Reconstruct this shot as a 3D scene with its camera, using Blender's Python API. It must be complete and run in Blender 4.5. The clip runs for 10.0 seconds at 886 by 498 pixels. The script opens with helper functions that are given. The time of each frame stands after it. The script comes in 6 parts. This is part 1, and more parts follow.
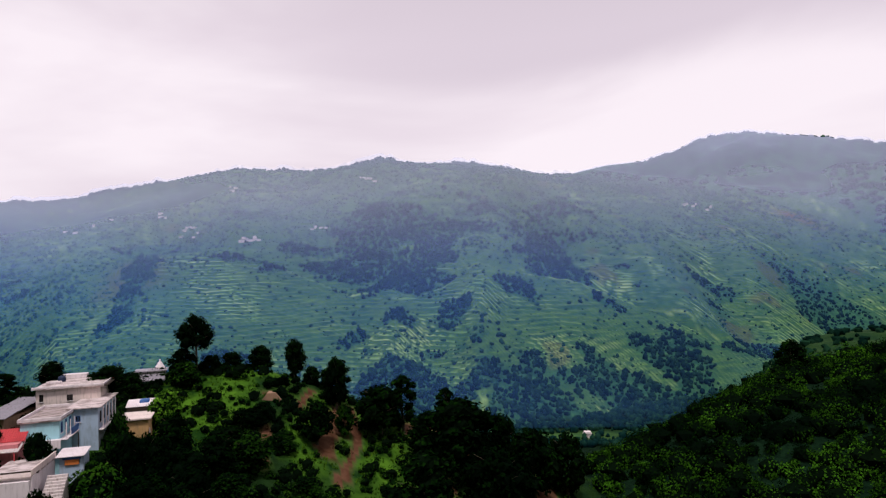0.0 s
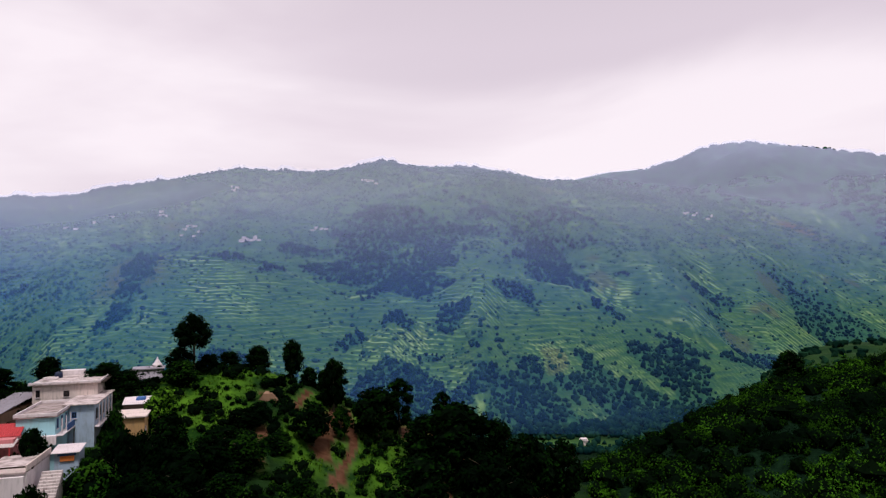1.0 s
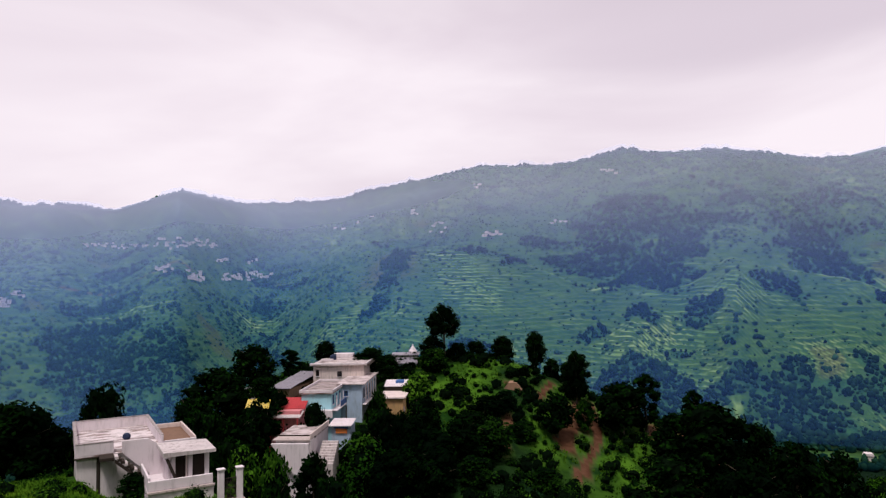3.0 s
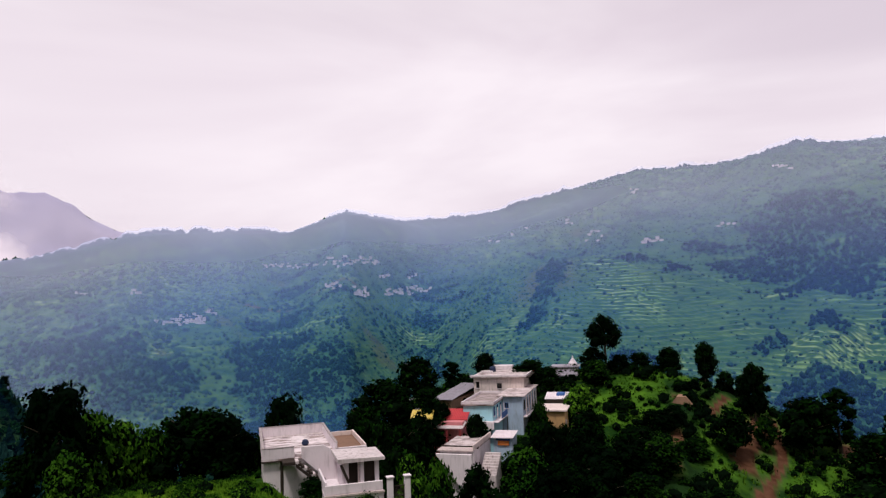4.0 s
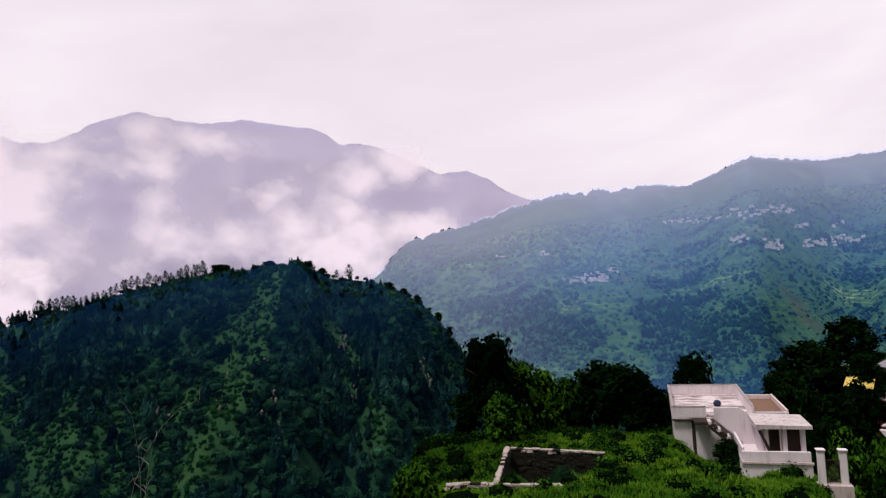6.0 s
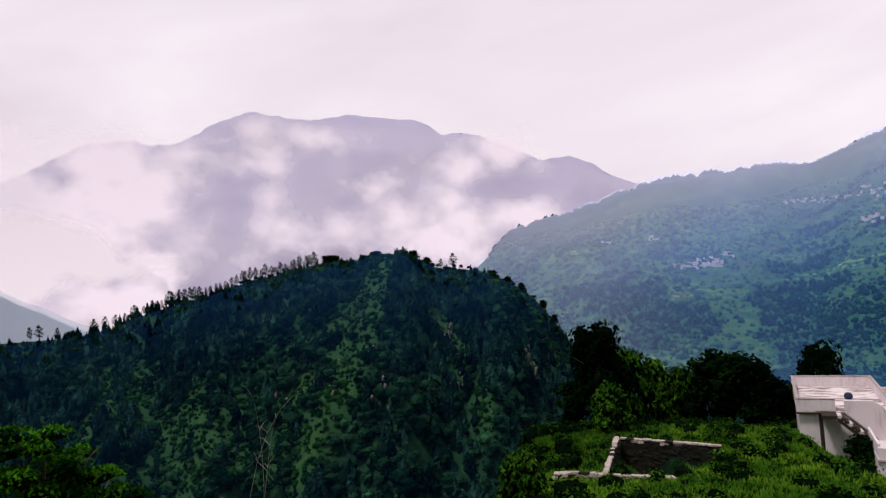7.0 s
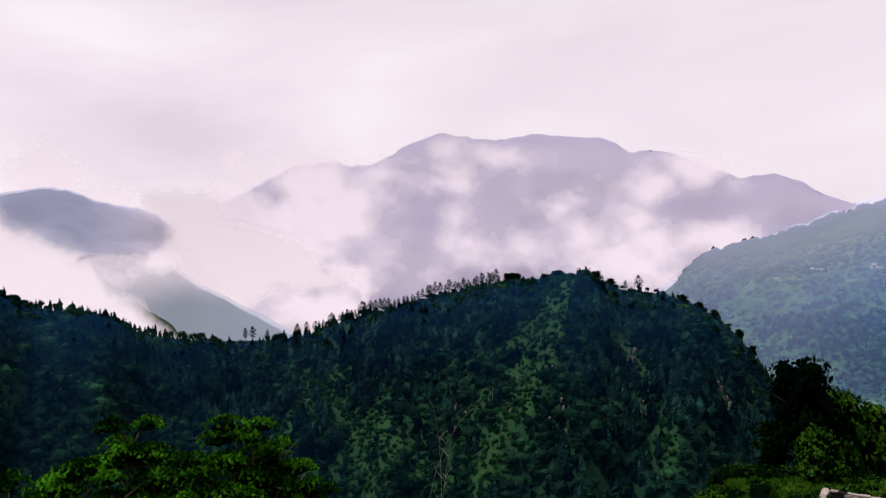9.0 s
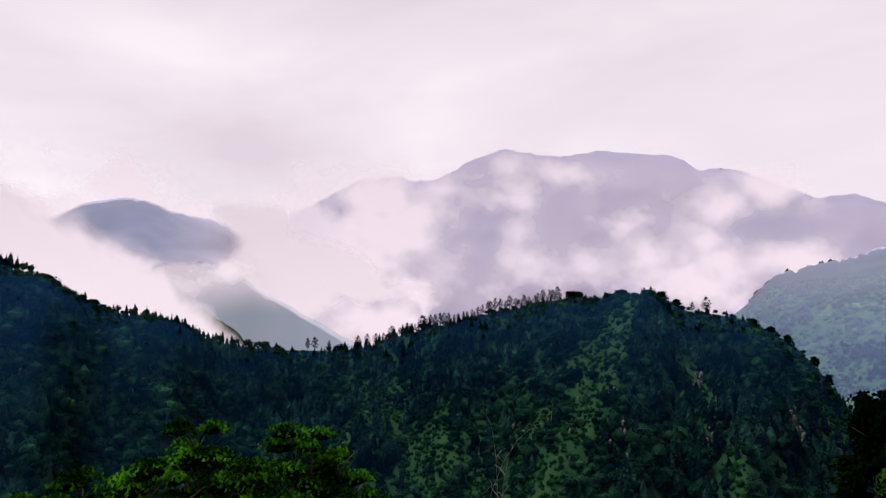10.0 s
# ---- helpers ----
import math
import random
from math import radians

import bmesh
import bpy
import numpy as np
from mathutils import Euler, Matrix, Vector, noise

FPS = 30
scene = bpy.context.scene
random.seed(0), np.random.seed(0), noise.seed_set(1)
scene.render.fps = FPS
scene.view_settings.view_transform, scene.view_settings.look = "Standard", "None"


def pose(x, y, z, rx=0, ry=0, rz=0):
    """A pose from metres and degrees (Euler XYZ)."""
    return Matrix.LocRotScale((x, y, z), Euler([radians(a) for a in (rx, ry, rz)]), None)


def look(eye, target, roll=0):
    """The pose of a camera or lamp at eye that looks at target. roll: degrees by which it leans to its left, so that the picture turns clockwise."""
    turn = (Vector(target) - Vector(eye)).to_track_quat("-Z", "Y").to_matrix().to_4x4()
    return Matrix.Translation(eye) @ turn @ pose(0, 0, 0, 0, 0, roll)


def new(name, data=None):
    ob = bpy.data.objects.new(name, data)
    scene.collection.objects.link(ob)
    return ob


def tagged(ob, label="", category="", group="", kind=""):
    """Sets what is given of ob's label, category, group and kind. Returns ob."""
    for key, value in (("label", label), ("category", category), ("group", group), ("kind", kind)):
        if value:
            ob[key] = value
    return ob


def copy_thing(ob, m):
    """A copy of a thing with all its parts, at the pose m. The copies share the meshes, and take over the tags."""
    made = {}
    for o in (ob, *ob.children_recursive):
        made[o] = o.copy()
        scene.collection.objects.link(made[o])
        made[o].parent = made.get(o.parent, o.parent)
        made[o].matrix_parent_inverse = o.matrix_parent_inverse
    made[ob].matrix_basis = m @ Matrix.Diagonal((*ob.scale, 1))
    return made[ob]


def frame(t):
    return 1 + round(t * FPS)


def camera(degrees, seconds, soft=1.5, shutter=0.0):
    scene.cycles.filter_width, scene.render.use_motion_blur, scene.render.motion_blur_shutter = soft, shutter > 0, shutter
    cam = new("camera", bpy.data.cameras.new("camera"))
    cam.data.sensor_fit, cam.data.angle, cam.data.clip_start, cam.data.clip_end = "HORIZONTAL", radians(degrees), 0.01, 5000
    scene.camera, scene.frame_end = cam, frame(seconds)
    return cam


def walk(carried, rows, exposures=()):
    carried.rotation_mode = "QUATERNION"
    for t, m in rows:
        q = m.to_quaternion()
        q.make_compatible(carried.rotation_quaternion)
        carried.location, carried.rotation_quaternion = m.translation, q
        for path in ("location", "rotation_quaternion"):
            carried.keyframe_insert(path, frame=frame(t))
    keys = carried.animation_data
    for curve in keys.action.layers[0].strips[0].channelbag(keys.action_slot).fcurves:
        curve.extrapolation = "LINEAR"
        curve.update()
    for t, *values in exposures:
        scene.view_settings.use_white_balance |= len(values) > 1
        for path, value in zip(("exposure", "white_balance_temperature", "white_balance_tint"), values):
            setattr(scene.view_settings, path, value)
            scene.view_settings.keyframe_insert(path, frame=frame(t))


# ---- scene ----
# camera: it stands on one spot and pans to the left (seconds, yaw, pitch, roll)
cam = camera(67.03, 10.0, soft=1.25)
PATH = [
    (0.0, 0.029, 3.569, 2.270),
    (0.5, -5.180, 3.883, 1.366),
    (1.0, -0.043, 3.886, 1.086),
    (1.5, 6.669, 3.912, 1.731),
    (2.0, 11.686, 4.331, 1.146),
    (2.2, 12.755, 3.983, 1.193),
    (3.3, 24.773, 4.037, 1.245),
    (3.5, 28.034, 4.550, 1.662),
    (4.0, 33.663, 4.961, 2.123),
    (4.5, 37.598, 3.607, 1.089),
    (5.0, 44.723, 3.596, 1.499),
    (5.5, 57.674, 2.530, 2.458),
    (6.0, 67.011, 2.955, 3.289),
    (6.2, 68.766, 3.195, 3.577),
    (7.3, 78.472, 3.227, 4.170),
    (7.5, 80.164, 4.206, 4.257),
    (8.0, 85.824, 3.745, 2.894),
    (8.5, 89.349, 4.771, 2.512),
    (9.0, 91.261, 4.785, 1.330),
    (9.5, 93.694, 5.662, 0.958),
    (10.0, 96.347, 6.148, -0.412),
]
walk(cam, [(t, pose(0, 0, 0, 90 + pitch, roll, yaw)) for t, yaw, pitch, roll in PATH],
     ((0.0, 0.02, 6500, 13), (5.0, 0.02, 6500, 12.5), (10.0, 0.03, 6500, 12)))

# ---- light: bright overcast monsoon sky ----
SUN_ELEVATION, SUN_ROTATION = radians(67), radians(168)
world = bpy.data.worlds.new("overcast_sky")
scene.world = world
world.use_nodes = True


def node(tree, kind, **values):
    n = tree.nodes.new(kind)
    for key, value in values.items():
        if key in n.inputs:
            n.inputs[key].default_value = value
    return n


def build_sky():
    t = world.node_tree
    t.nodes.clear()
    link = t.links.new
    sky = t.nodes.new("ShaderNodeTexSky")
    sky.sky_type = "NISHITA"
    sky.sun_disc = False
    sky.sun_elevation, sky.sun_rotation = SUN_ELEVATION, SUN_ROTATION
    clear = node(t, "ShaderNodeBackground", Strength=0.1)
    link(sky.outputs[0], clear.inputs[0])
    co = t.nodes.new("ShaderNodeTexCoord")
    split = t.nodes.new("ShaderNodeSeparateXYZ")
    link(co.outputs["Generated"], split.inputs[0])
    # cloud base: long soft streaks, flattened towards the horizon
    stretch = t.nodes.new("ShaderNodeMapping")
    stretch.inputs["Scale"].default_value = (1.0, 1.0, 3.2)
    stretch.inputs["Location"].default_value = (3.1, 0.4, 1.7)
    link(co.outputs["Generated"], stretch.inputs[0])
    big = node(t, "ShaderNodeTexNoise", Scale=1.15, Detail=5.0, Roughness=0.5, Distortion=0.5)
    link(stretch.outputs[0], big.inputs["Vector"])
    ramp = t.nodes.new("ShaderNodeValToRGB")
    ramp.color_ramp.elements[0].position, ramp.color_ramp.elements[0].color = 0.42, (0.99, 0.905, 0.95, 1)
    ramp.color_ramp.elements[1].position, ramp.color_ramp.elements[1].color = 0.68, (0.78, 0.68, 0.75, 1)
    link(big.outputs["Fac"], ramp.inputs[0])
    # one heavier cloud hangs over the right-hand ridge, with a level ragged base
    aim = t.nodes.new("ShaderNodeVectorMath")
    aim.operation = "DOT_PRODUCT"
    aim.inputs[1].default_value = (0.42, 0.90, 0.0)
    link(co.outputs["Generated"], aim.inputs[0])
    side = t.nodes.new("ShaderNodeMapRange")
    side.interpolation_type = "SMOOTHSTEP"
    side.inputs["From Min"].default_value, side.inputs["From Max"].default_value = 0.62, 0.90
    link(aim.outputs["Value"], side.inputs["Value"])
    ragged = t.nodes.new("ShaderNodeMath")
    ragged.operation = "MULTIPLY_ADD"
    ragged.inputs[1].default_value = 0.16
    link(big.outputs["Fac"], ragged.inputs[0])
    link(split.outputs["Z"], ragged.inputs[2])
    base = t.nodes.new("ShaderNodeMapRange")
    base.interpolation_type = "SMOOTHSTEP"
    base.inputs["From Min"].default_value, base.inputs["From Max"].default_value = 0.33, 0.41
    link(ragged.outputs[0], base.inputs["Value"])
    heavy = t.nodes.new("ShaderNodeMath")
    heavy.operation = "MULTIPLY"
    link(side.outputs[0], heavy.inputs[0])
    link(base.outputs[0], heavy.inputs[1])
    mixed = t.nodes.new("ShaderNodeMix")
    mixed.data_type, mixed.blend_type = "RGBA", "MIX"
    link(heavy.outputs[0], mixed.inputs[0])
    link(ramp.outputs[0], mixed.inputs[6])
    mixed.inputs[7].default_value = (0.74, 0.65, 0.72, 1)
    # above the view the sky is dimmed towards the zenith, to cut its light
    lift = t.nodes.new("ShaderNodeMapRange")
    lift.inputs["From Min"].default_value, lift.inputs["From Max"].default_value = 0.35, 1.0
    lift.inputs["To Min"].default_value, lift.inputs["To Max"].default_value = 1.0, 0.5
    link(split.outputs["Z"], lift.inputs["Value"])
    cloud = t.nodes.new("ShaderNodeBackground")
    link(mixed.outputs[2], cloud.inputs[0])
    link(lift.outputs[0], cloud.inputs[1])
    mix = node(t, "ShaderNodeMixShader", Fac=0.94)
    link(clear.outputs[0], mix.inputs[1])
    link(cloud.outputs[0], mix.inputs[2])
    out = t.nodes.new("ShaderNodeOutputWorld")
    link(mix.outputs[0], out.inputs[0])


build_sky()
sun = new("sun", bpy.data.lights.new("sun", "SUN"))
sun.data.energy, sun.data.angle, sun.data.color = 2.4, radians(10), (1.0, 0.95, 0.88)
sun.matrix_world = look((math.sin(SUN_ROTATION) * 100, math.cos(SUN_ROTATION) * 100, 100 * math.tan(SUN_ELEVATION)), (0, 0, 0))

# ---- materials ----
def material(name, rough=0.8, spec=0.2):
    m = bpy.data.materials.new(name)
    m.use_nodes = True
    bsdf = m.node_tree.nodes["Principled BSDF"]
    bsdf.inputs["Roughness"].default_value = rough
    bsdf.inputs["Specular IOR Level"].default_value = spec
    return m, m.node_tree, bsdf


def mix_rgb(t, fac, a, b, blend="MIX"):
    n = t.nodes.new("ShaderNodeMix")
    n.data_type, n.blend_type = "RGBA", blend
    for sock, v in ((n.inputs[0], fac), (n.inputs[6], a), (n.inputs[7], b)):
        if hasattr(v, "node"):
            t.links.new(v, sock)
        elif isinstance(v, tuple):
            sock.default_value = (*v, 1)
        else:
            sock.default_value = v
    return n.outputs[2]


def noise_of(t, scale, detail=4.0, rough=0.55, lo=0.35, hi=0.65, vector=None):
    n = node(t, "ShaderNodeTexNoise", Scale=scale, Detail=detail, Roughness=rough)
    if vector is None:
        g = t.nodes.new("ShaderNodeNewGeometry")
        vector = g.outputs["Position"]
    t.links.new(vector, n.inputs["Vector"])
    r = t.nodes.new("ShaderNodeMapRange")
    r.inputs["From Min"].default_value, r.inputs["From Max"].default_value = lo, hi
    t.links.new(n.outputs["Fac"], r.inputs["Value"])
    return r.outputs[0]


def bump_of(t, bsdf, height, strength, distance):
    b = node(t, "ShaderNodeBump", Strength=strength, Distance=distance)
    t.links.new(height, b.inputs["Height"])
    t.links.new(b.outputs[0], bsdf.inputs["Normal"])


def land_material():
    m, t, bsdf = material("land_cover", 0.95, 0.05)
    at = t.nodes.new("ShaderNodeAttribute")
    at.attribute_name = "cover"
    s = t.nodes.new("ShaderNodeSeparateColor")
    t.links.new(at.outputs["Color"], s.inputs[0])
    lush = t.nodes.new("ShaderNodeAttribute")
    lush.attribute_name = "lush"
    s2 = t.nodes.new("ShaderNodeSeparateColor")
    t.links.new(lush.outputs["Color"], s2.inputs[0])
    grass = mix_rgb(t, noise_of(t, 0.02), (0.040, 0.115, 0.042), (0.085, 0.165, 0.042))
    grass = mix_rgb(t, noise_of(t, 0.9, 5), grass, (0.060, 0.14, 0.030))
    grass = mix_rgb(t, noise_of(t, 0.11, 4, 0.6), grass, (0.030, 0.092, 0.034))
    # hedges and terrace edges run along the contours
    place = t.nodes.new("ShaderNodeNewGeometry")
    level = t.nodes.new("ShaderNodeMapping")
    level.inputs["Scale"].default_value = (0.022, 0.022, 0.30)
    t.links.new(place.outputs["Position"], level.inputs[0])
    streak = noise_of(t, 1.0, 5, 0.6, 0.38, 0.58, level.outputs[0])
    lines = t.nodes.new("ShaderNodeMath")
    lines.operation = "MULTIPLY"
    t.links.new(streak, lines.inputs[0])
    t.links.new(s2.outputs[1], lines.inputs[1])
    grass = mix_rgb(t, lines.outputs[0], grass, mix_rgb(t, noise_of(t, 0.06, 4), (0.016, 0.062, 0.040), (0.034, 0.105, 0.045)))
    field = mix_rgb(t, s.outputs[1], grass, mix_rgb(t, noise_of(t, 0.03, 4), (0.16, 0.31, 0.085), (0.30, 0.40, 0.14)))
    field = mix_rgb(t, s.outputs[2], field, mix_rgb(t, noise_of(t, 0.4), (0.060, 0.024, 0.013), (0.125, 0.060, 0.036)))
    field = mix_rgb(t, s2.outputs[0], field, mix_rgb(t, noise_of(t, 0.16, 6, 0.62, 0.38, 0.60), (0.008, 0.036, 0.004), (0.066, 0.165, 0.012)))
    # near-black under the woods: the shade there is put into the ground colour
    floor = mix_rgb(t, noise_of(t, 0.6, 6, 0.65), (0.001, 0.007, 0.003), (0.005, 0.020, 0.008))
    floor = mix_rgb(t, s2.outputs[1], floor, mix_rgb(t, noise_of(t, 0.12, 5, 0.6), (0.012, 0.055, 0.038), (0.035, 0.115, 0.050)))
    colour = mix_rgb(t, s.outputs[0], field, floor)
    t.links.new(colour, bsdf.inputs["Base Color"])
    bump_of(t, bsdf, noise_of(t, 0.5, 6, 0.6, 0, 1), 0.5, 1.0)
    return m


MAT_LAND = land_material()

def leaf_material(name, dark, light, shine=0.0, patch=None, clump=0.35, lo=0.38, hi=0.66):
    """Foliage: every leaf or clump has its own tone; light and shade are painted in by noise."""
    m, t, bsdf = material(name, 0.55, shine)
    g = t.nodes.new("ShaderNodeNewGeometry")
    pick = t.nodes.new("ShaderNodeMapRange")
    t.links.new(g.outputs["Random Per Island"], pick.inputs["Value"])
    # light caught by sprays and boughs is painted in, in noise clumps
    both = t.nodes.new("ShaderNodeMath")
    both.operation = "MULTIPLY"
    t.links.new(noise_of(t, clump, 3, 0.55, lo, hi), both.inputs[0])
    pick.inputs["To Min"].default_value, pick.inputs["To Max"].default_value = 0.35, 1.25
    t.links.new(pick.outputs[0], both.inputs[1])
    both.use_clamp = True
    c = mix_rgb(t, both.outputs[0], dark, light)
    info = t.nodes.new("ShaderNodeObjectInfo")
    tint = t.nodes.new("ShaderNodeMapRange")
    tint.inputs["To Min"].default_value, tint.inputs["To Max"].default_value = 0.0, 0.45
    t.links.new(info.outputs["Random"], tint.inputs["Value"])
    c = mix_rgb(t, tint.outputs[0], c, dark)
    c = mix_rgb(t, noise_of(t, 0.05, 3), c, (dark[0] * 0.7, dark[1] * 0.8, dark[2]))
    if patch is not None:
        c = mix_rgb(t, noise_of(t, 0.018, 5, 0.6, 0.5, 0.68), c, patch)
    t.links.new(c, bsdf.inputs["Base Color"])
    return m


# near-black: the shade inside crowns and bushes is put into this colour
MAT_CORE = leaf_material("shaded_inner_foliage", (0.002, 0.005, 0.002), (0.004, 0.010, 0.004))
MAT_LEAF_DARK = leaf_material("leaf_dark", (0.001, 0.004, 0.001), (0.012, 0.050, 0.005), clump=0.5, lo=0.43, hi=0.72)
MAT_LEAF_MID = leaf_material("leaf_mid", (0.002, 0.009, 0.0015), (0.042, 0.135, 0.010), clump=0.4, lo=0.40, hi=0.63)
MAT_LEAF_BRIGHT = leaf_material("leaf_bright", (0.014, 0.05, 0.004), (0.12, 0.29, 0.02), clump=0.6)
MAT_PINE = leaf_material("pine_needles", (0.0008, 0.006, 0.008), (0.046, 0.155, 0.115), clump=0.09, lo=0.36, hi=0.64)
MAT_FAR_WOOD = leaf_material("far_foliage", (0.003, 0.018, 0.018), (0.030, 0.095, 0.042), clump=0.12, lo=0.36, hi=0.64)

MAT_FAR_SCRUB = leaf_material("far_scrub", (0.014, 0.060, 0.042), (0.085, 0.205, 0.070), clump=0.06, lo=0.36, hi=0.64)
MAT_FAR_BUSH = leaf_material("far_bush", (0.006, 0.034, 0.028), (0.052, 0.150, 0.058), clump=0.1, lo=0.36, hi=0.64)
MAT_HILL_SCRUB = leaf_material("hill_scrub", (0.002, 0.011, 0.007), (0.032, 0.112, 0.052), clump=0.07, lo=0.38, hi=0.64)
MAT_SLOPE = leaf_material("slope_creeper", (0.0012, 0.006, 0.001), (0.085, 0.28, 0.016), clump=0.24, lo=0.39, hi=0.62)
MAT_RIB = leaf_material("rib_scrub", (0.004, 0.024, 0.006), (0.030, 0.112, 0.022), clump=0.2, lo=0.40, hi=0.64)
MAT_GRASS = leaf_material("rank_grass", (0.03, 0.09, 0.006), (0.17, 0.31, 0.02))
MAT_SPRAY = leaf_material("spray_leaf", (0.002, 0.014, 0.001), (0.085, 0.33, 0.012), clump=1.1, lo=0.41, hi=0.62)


def bark_material():
    m, t, bsdf = material("bark", 0.9, 0.1)
    c = mix_rgb(t, noise_of(t, 6, 5), (0.035, 0.026, 0.02), (0.10, 0.08, 0.06))
    t.links.new(c, bsdf.inputs["Base Color"])
    bump_of(t, bsdf, noise_of(t, 14, 5), 0.6, 0.03)
    return m


MAT_BARK = bark_material()


def mist_material(name):
    """Thin mist: haze tint painted at each point, as dense as the sheet's own density says."""
    m = bpy.data.materials.new(name)
    m.use_nodes = True
    t = m.node_tree
    t.nodes.clear()
    at = t.nodes.new("ShaderNodeAttribute")
    at.attribute_name = "mist"
    gap = t.nodes.new("ShaderNodeBsdfTransparent")
    lit = t.nodes.new("ShaderNodeBsdfDiffuse")
    t.links.new(at.outputs["Color"], lit.inputs["Color"])
    # droplets scatter alike whichever way the sheet leans
    up = node(t, "ShaderNodeCombineXYZ", Z=1.0)
    t.links.new(up.outputs[0], lit.inputs["Normal"])
    mix = t.nodes.new("ShaderNodeMixShader")
    t.links.new(at.outputs["Alpha"], mix.inputs[0])
    t.links.new(gap.outputs[0], mix.inputs[1])
    t.links.new(lit.outputs[0], mix.inputs[2])
    out = t.nodes.new("ShaderNodeOutputMaterial")
    t.links.new(mix.outputs[0], out.inputs[0])
    return m


MAT_MIST = mist_material("mist")

def plaster(name, colour, dirt=(0.16, 0.13, 0.11), amount=0.55, rough=0.9):
    """Lime-washed or painted plaster with rain streaks and patches of grime."""
    m, t, bsdf = material(name, rough, 0.15)
    co = t.nodes.new("ShaderNodeTexCoord")
    stretch = t.nodes.new("ShaderNodeMapping")
    stretch.inputs["Scale"].default_value = (2.2, 2.2, 0.35)
    t.links.new(co.outputs["Object"], stretch.inputs[0])
    streak = noise_of(t, 1.3, 6, 0.65, 0.50, 0.76, stretch.outputs[0])
    patch = noise_of(t, 0.45, 5, 0.6, 0.5, 0.75, co.outputs["Object"])
    c = mix_rgb(t, patch, colour, tuple(v * 0.78 for v in colour))
    fac = t.nodes.new("ShaderNodeMath")
    fac.operation = "MULTIPLY"
    fac.inputs[1].default_value = amount
    t.links.new(streak, fac.inputs[0])
    c = mix_rgb(t, fac.outputs[0], c, dirt)
    t.links.new(c, bsdf.inputs["Base Color"])
    bump_of(t, bsdf, noise_of(t, 9, 5, 0.6, 0, 1, co.outputs["Object"]), 0.3, 0.03)
    return m


MAT_WHITE = plaster("lime_wash", (0.75, 0.67, 0.71), (0.16, 0.13, 0.13), 0.36)
MAT_GRIME = plaster("rain_black_plaster", (0.36, 0.31, 0.31), (0.05, 0.045, 0.045), 0.9)
MAT_PINK = plaster("pale_pink_plaster", (0.72, 0.60, 0.58))
MAT_TURQ = plaster("turquoise_paint", (0.38, 0.66, 0.76), (0.28, 0.36, 0.40))
MAT_BLUEGREY = plaster("blue_grey_paint", (0.42, 0.53, 0.68), (0.2, 0.2, 0.22))
MAT_OCHRE = plaster("ochre_plaster", (0.55, 0.34, 0.16))
MAT_DECK = plaster("weathered_roof_deck", (0.52, 0.43, 0.42), (0.12, 0.09, 0.08), 0.8)
MAT_WHITE_DECK = plaster("pale_roof_deck", (0.60, 0.53, 0.54), (0.16, 0.11, 0.10), 0.9)
MAT_BROWN = plaster("brown_roof_deck", (0.22, 0.13, 0.09), (0.08, 0.05, 0.04), 0.6)
MAT_MUD = plaster("mud_wall", (0.30, 0.18, 0.12), (0.12, 0.08, 0.06))
# also blackens the verandah back and a roof edge, in place of shade
MAT_WOOD_SHADE = plaster("dark_wood_and_shade", (0.04, 0.03, 0.025), (0.02, 0.015, 0.012))
MAT_BLUE = plaster("blue_paint", (0.05, 0.13, 0.36), (0.04, 0.05, 0.1), 0.4, 0.6)
MAT_RED = plaster("red_sheet", (0.52, 0.06, 0.07), (0.25, 0.05, 0.05), 0.5, 0.6)
MAT_ROSE = plaster("rose_paint", (0.62, 0.22, 0.24), (0.3, 0.12, 0.12), 0.5)
MAT_YELLOW = plaster("yellow_sheet", (0.62, 0.46, 0.08), (0.6, 0.55, 0.5), 0.8, 0.6)
MAT_ORANGE = plaster("orange_cloth", (0.72, 0.22, 0.06), (0.4, 0.12, 0.04), 0.4)
MAT_TIN = plaster("weathered_tin", (0.30, 0.28, 0.33), (0.10, 0.06, 0.05), 0.85, 0.45)
MAT_TANK = plaster("dark_plastic", (0.02, 0.03, 0.07), (0.06, 0.06, 0.08), 0.3, 0.5)
MAT_FAR_WALL = plaster("far_house_wall", (0.80, 0.70, 0.70))
MAT_FAR_ROOF = plaster("far_house_roof", (0.80, 0.70, 0.72))


def puddled_deck(name, pale, dark):
    """A flat concrete roof after rain: torn pale and dark patches that run along the fall."""
    m, t, bsdf = material(name, 0.7, 0.3)
    co = t.nodes.new("ShaderNodeTexCoord")
    run = t.nodes.new("ShaderNodeMapping")
    run.inputs["Scale"].default_value = (0.55, 1.5, 1.0)
    t.links.new(co.outputs["Object"], run.inputs[0])
    c = mix_rgb(t, noise_of(t, 0.9, 6, 0.65, 0.49, 0.58, run.outputs[0]), pale, dark)
    c = mix_rgb(t, noise_of(t, 0.5, 4, 0.6, 0.5, 0.75, co.outputs["Object"]), c, tuple(v * 0.5 for v in dark))
    t.links.new(c, bsdf.inputs["Base Color"])
    bump_of(t, bsdf, noise_of(t, 6, 5, 0.6, 0, 1, co.outputs["Object"]), 0.3, 0.03)
    return m


MAT_PUDDLED = puddled_deck("rain_stained_deck", (0.70, 0.62, 0.64), (0.26, 0.19, 0.18))
MAT_WORN_DECK = puddled_deck("worn_roof_deck", (0.40, 0.33, 0.33), (0.15, 0.11, 0.10))
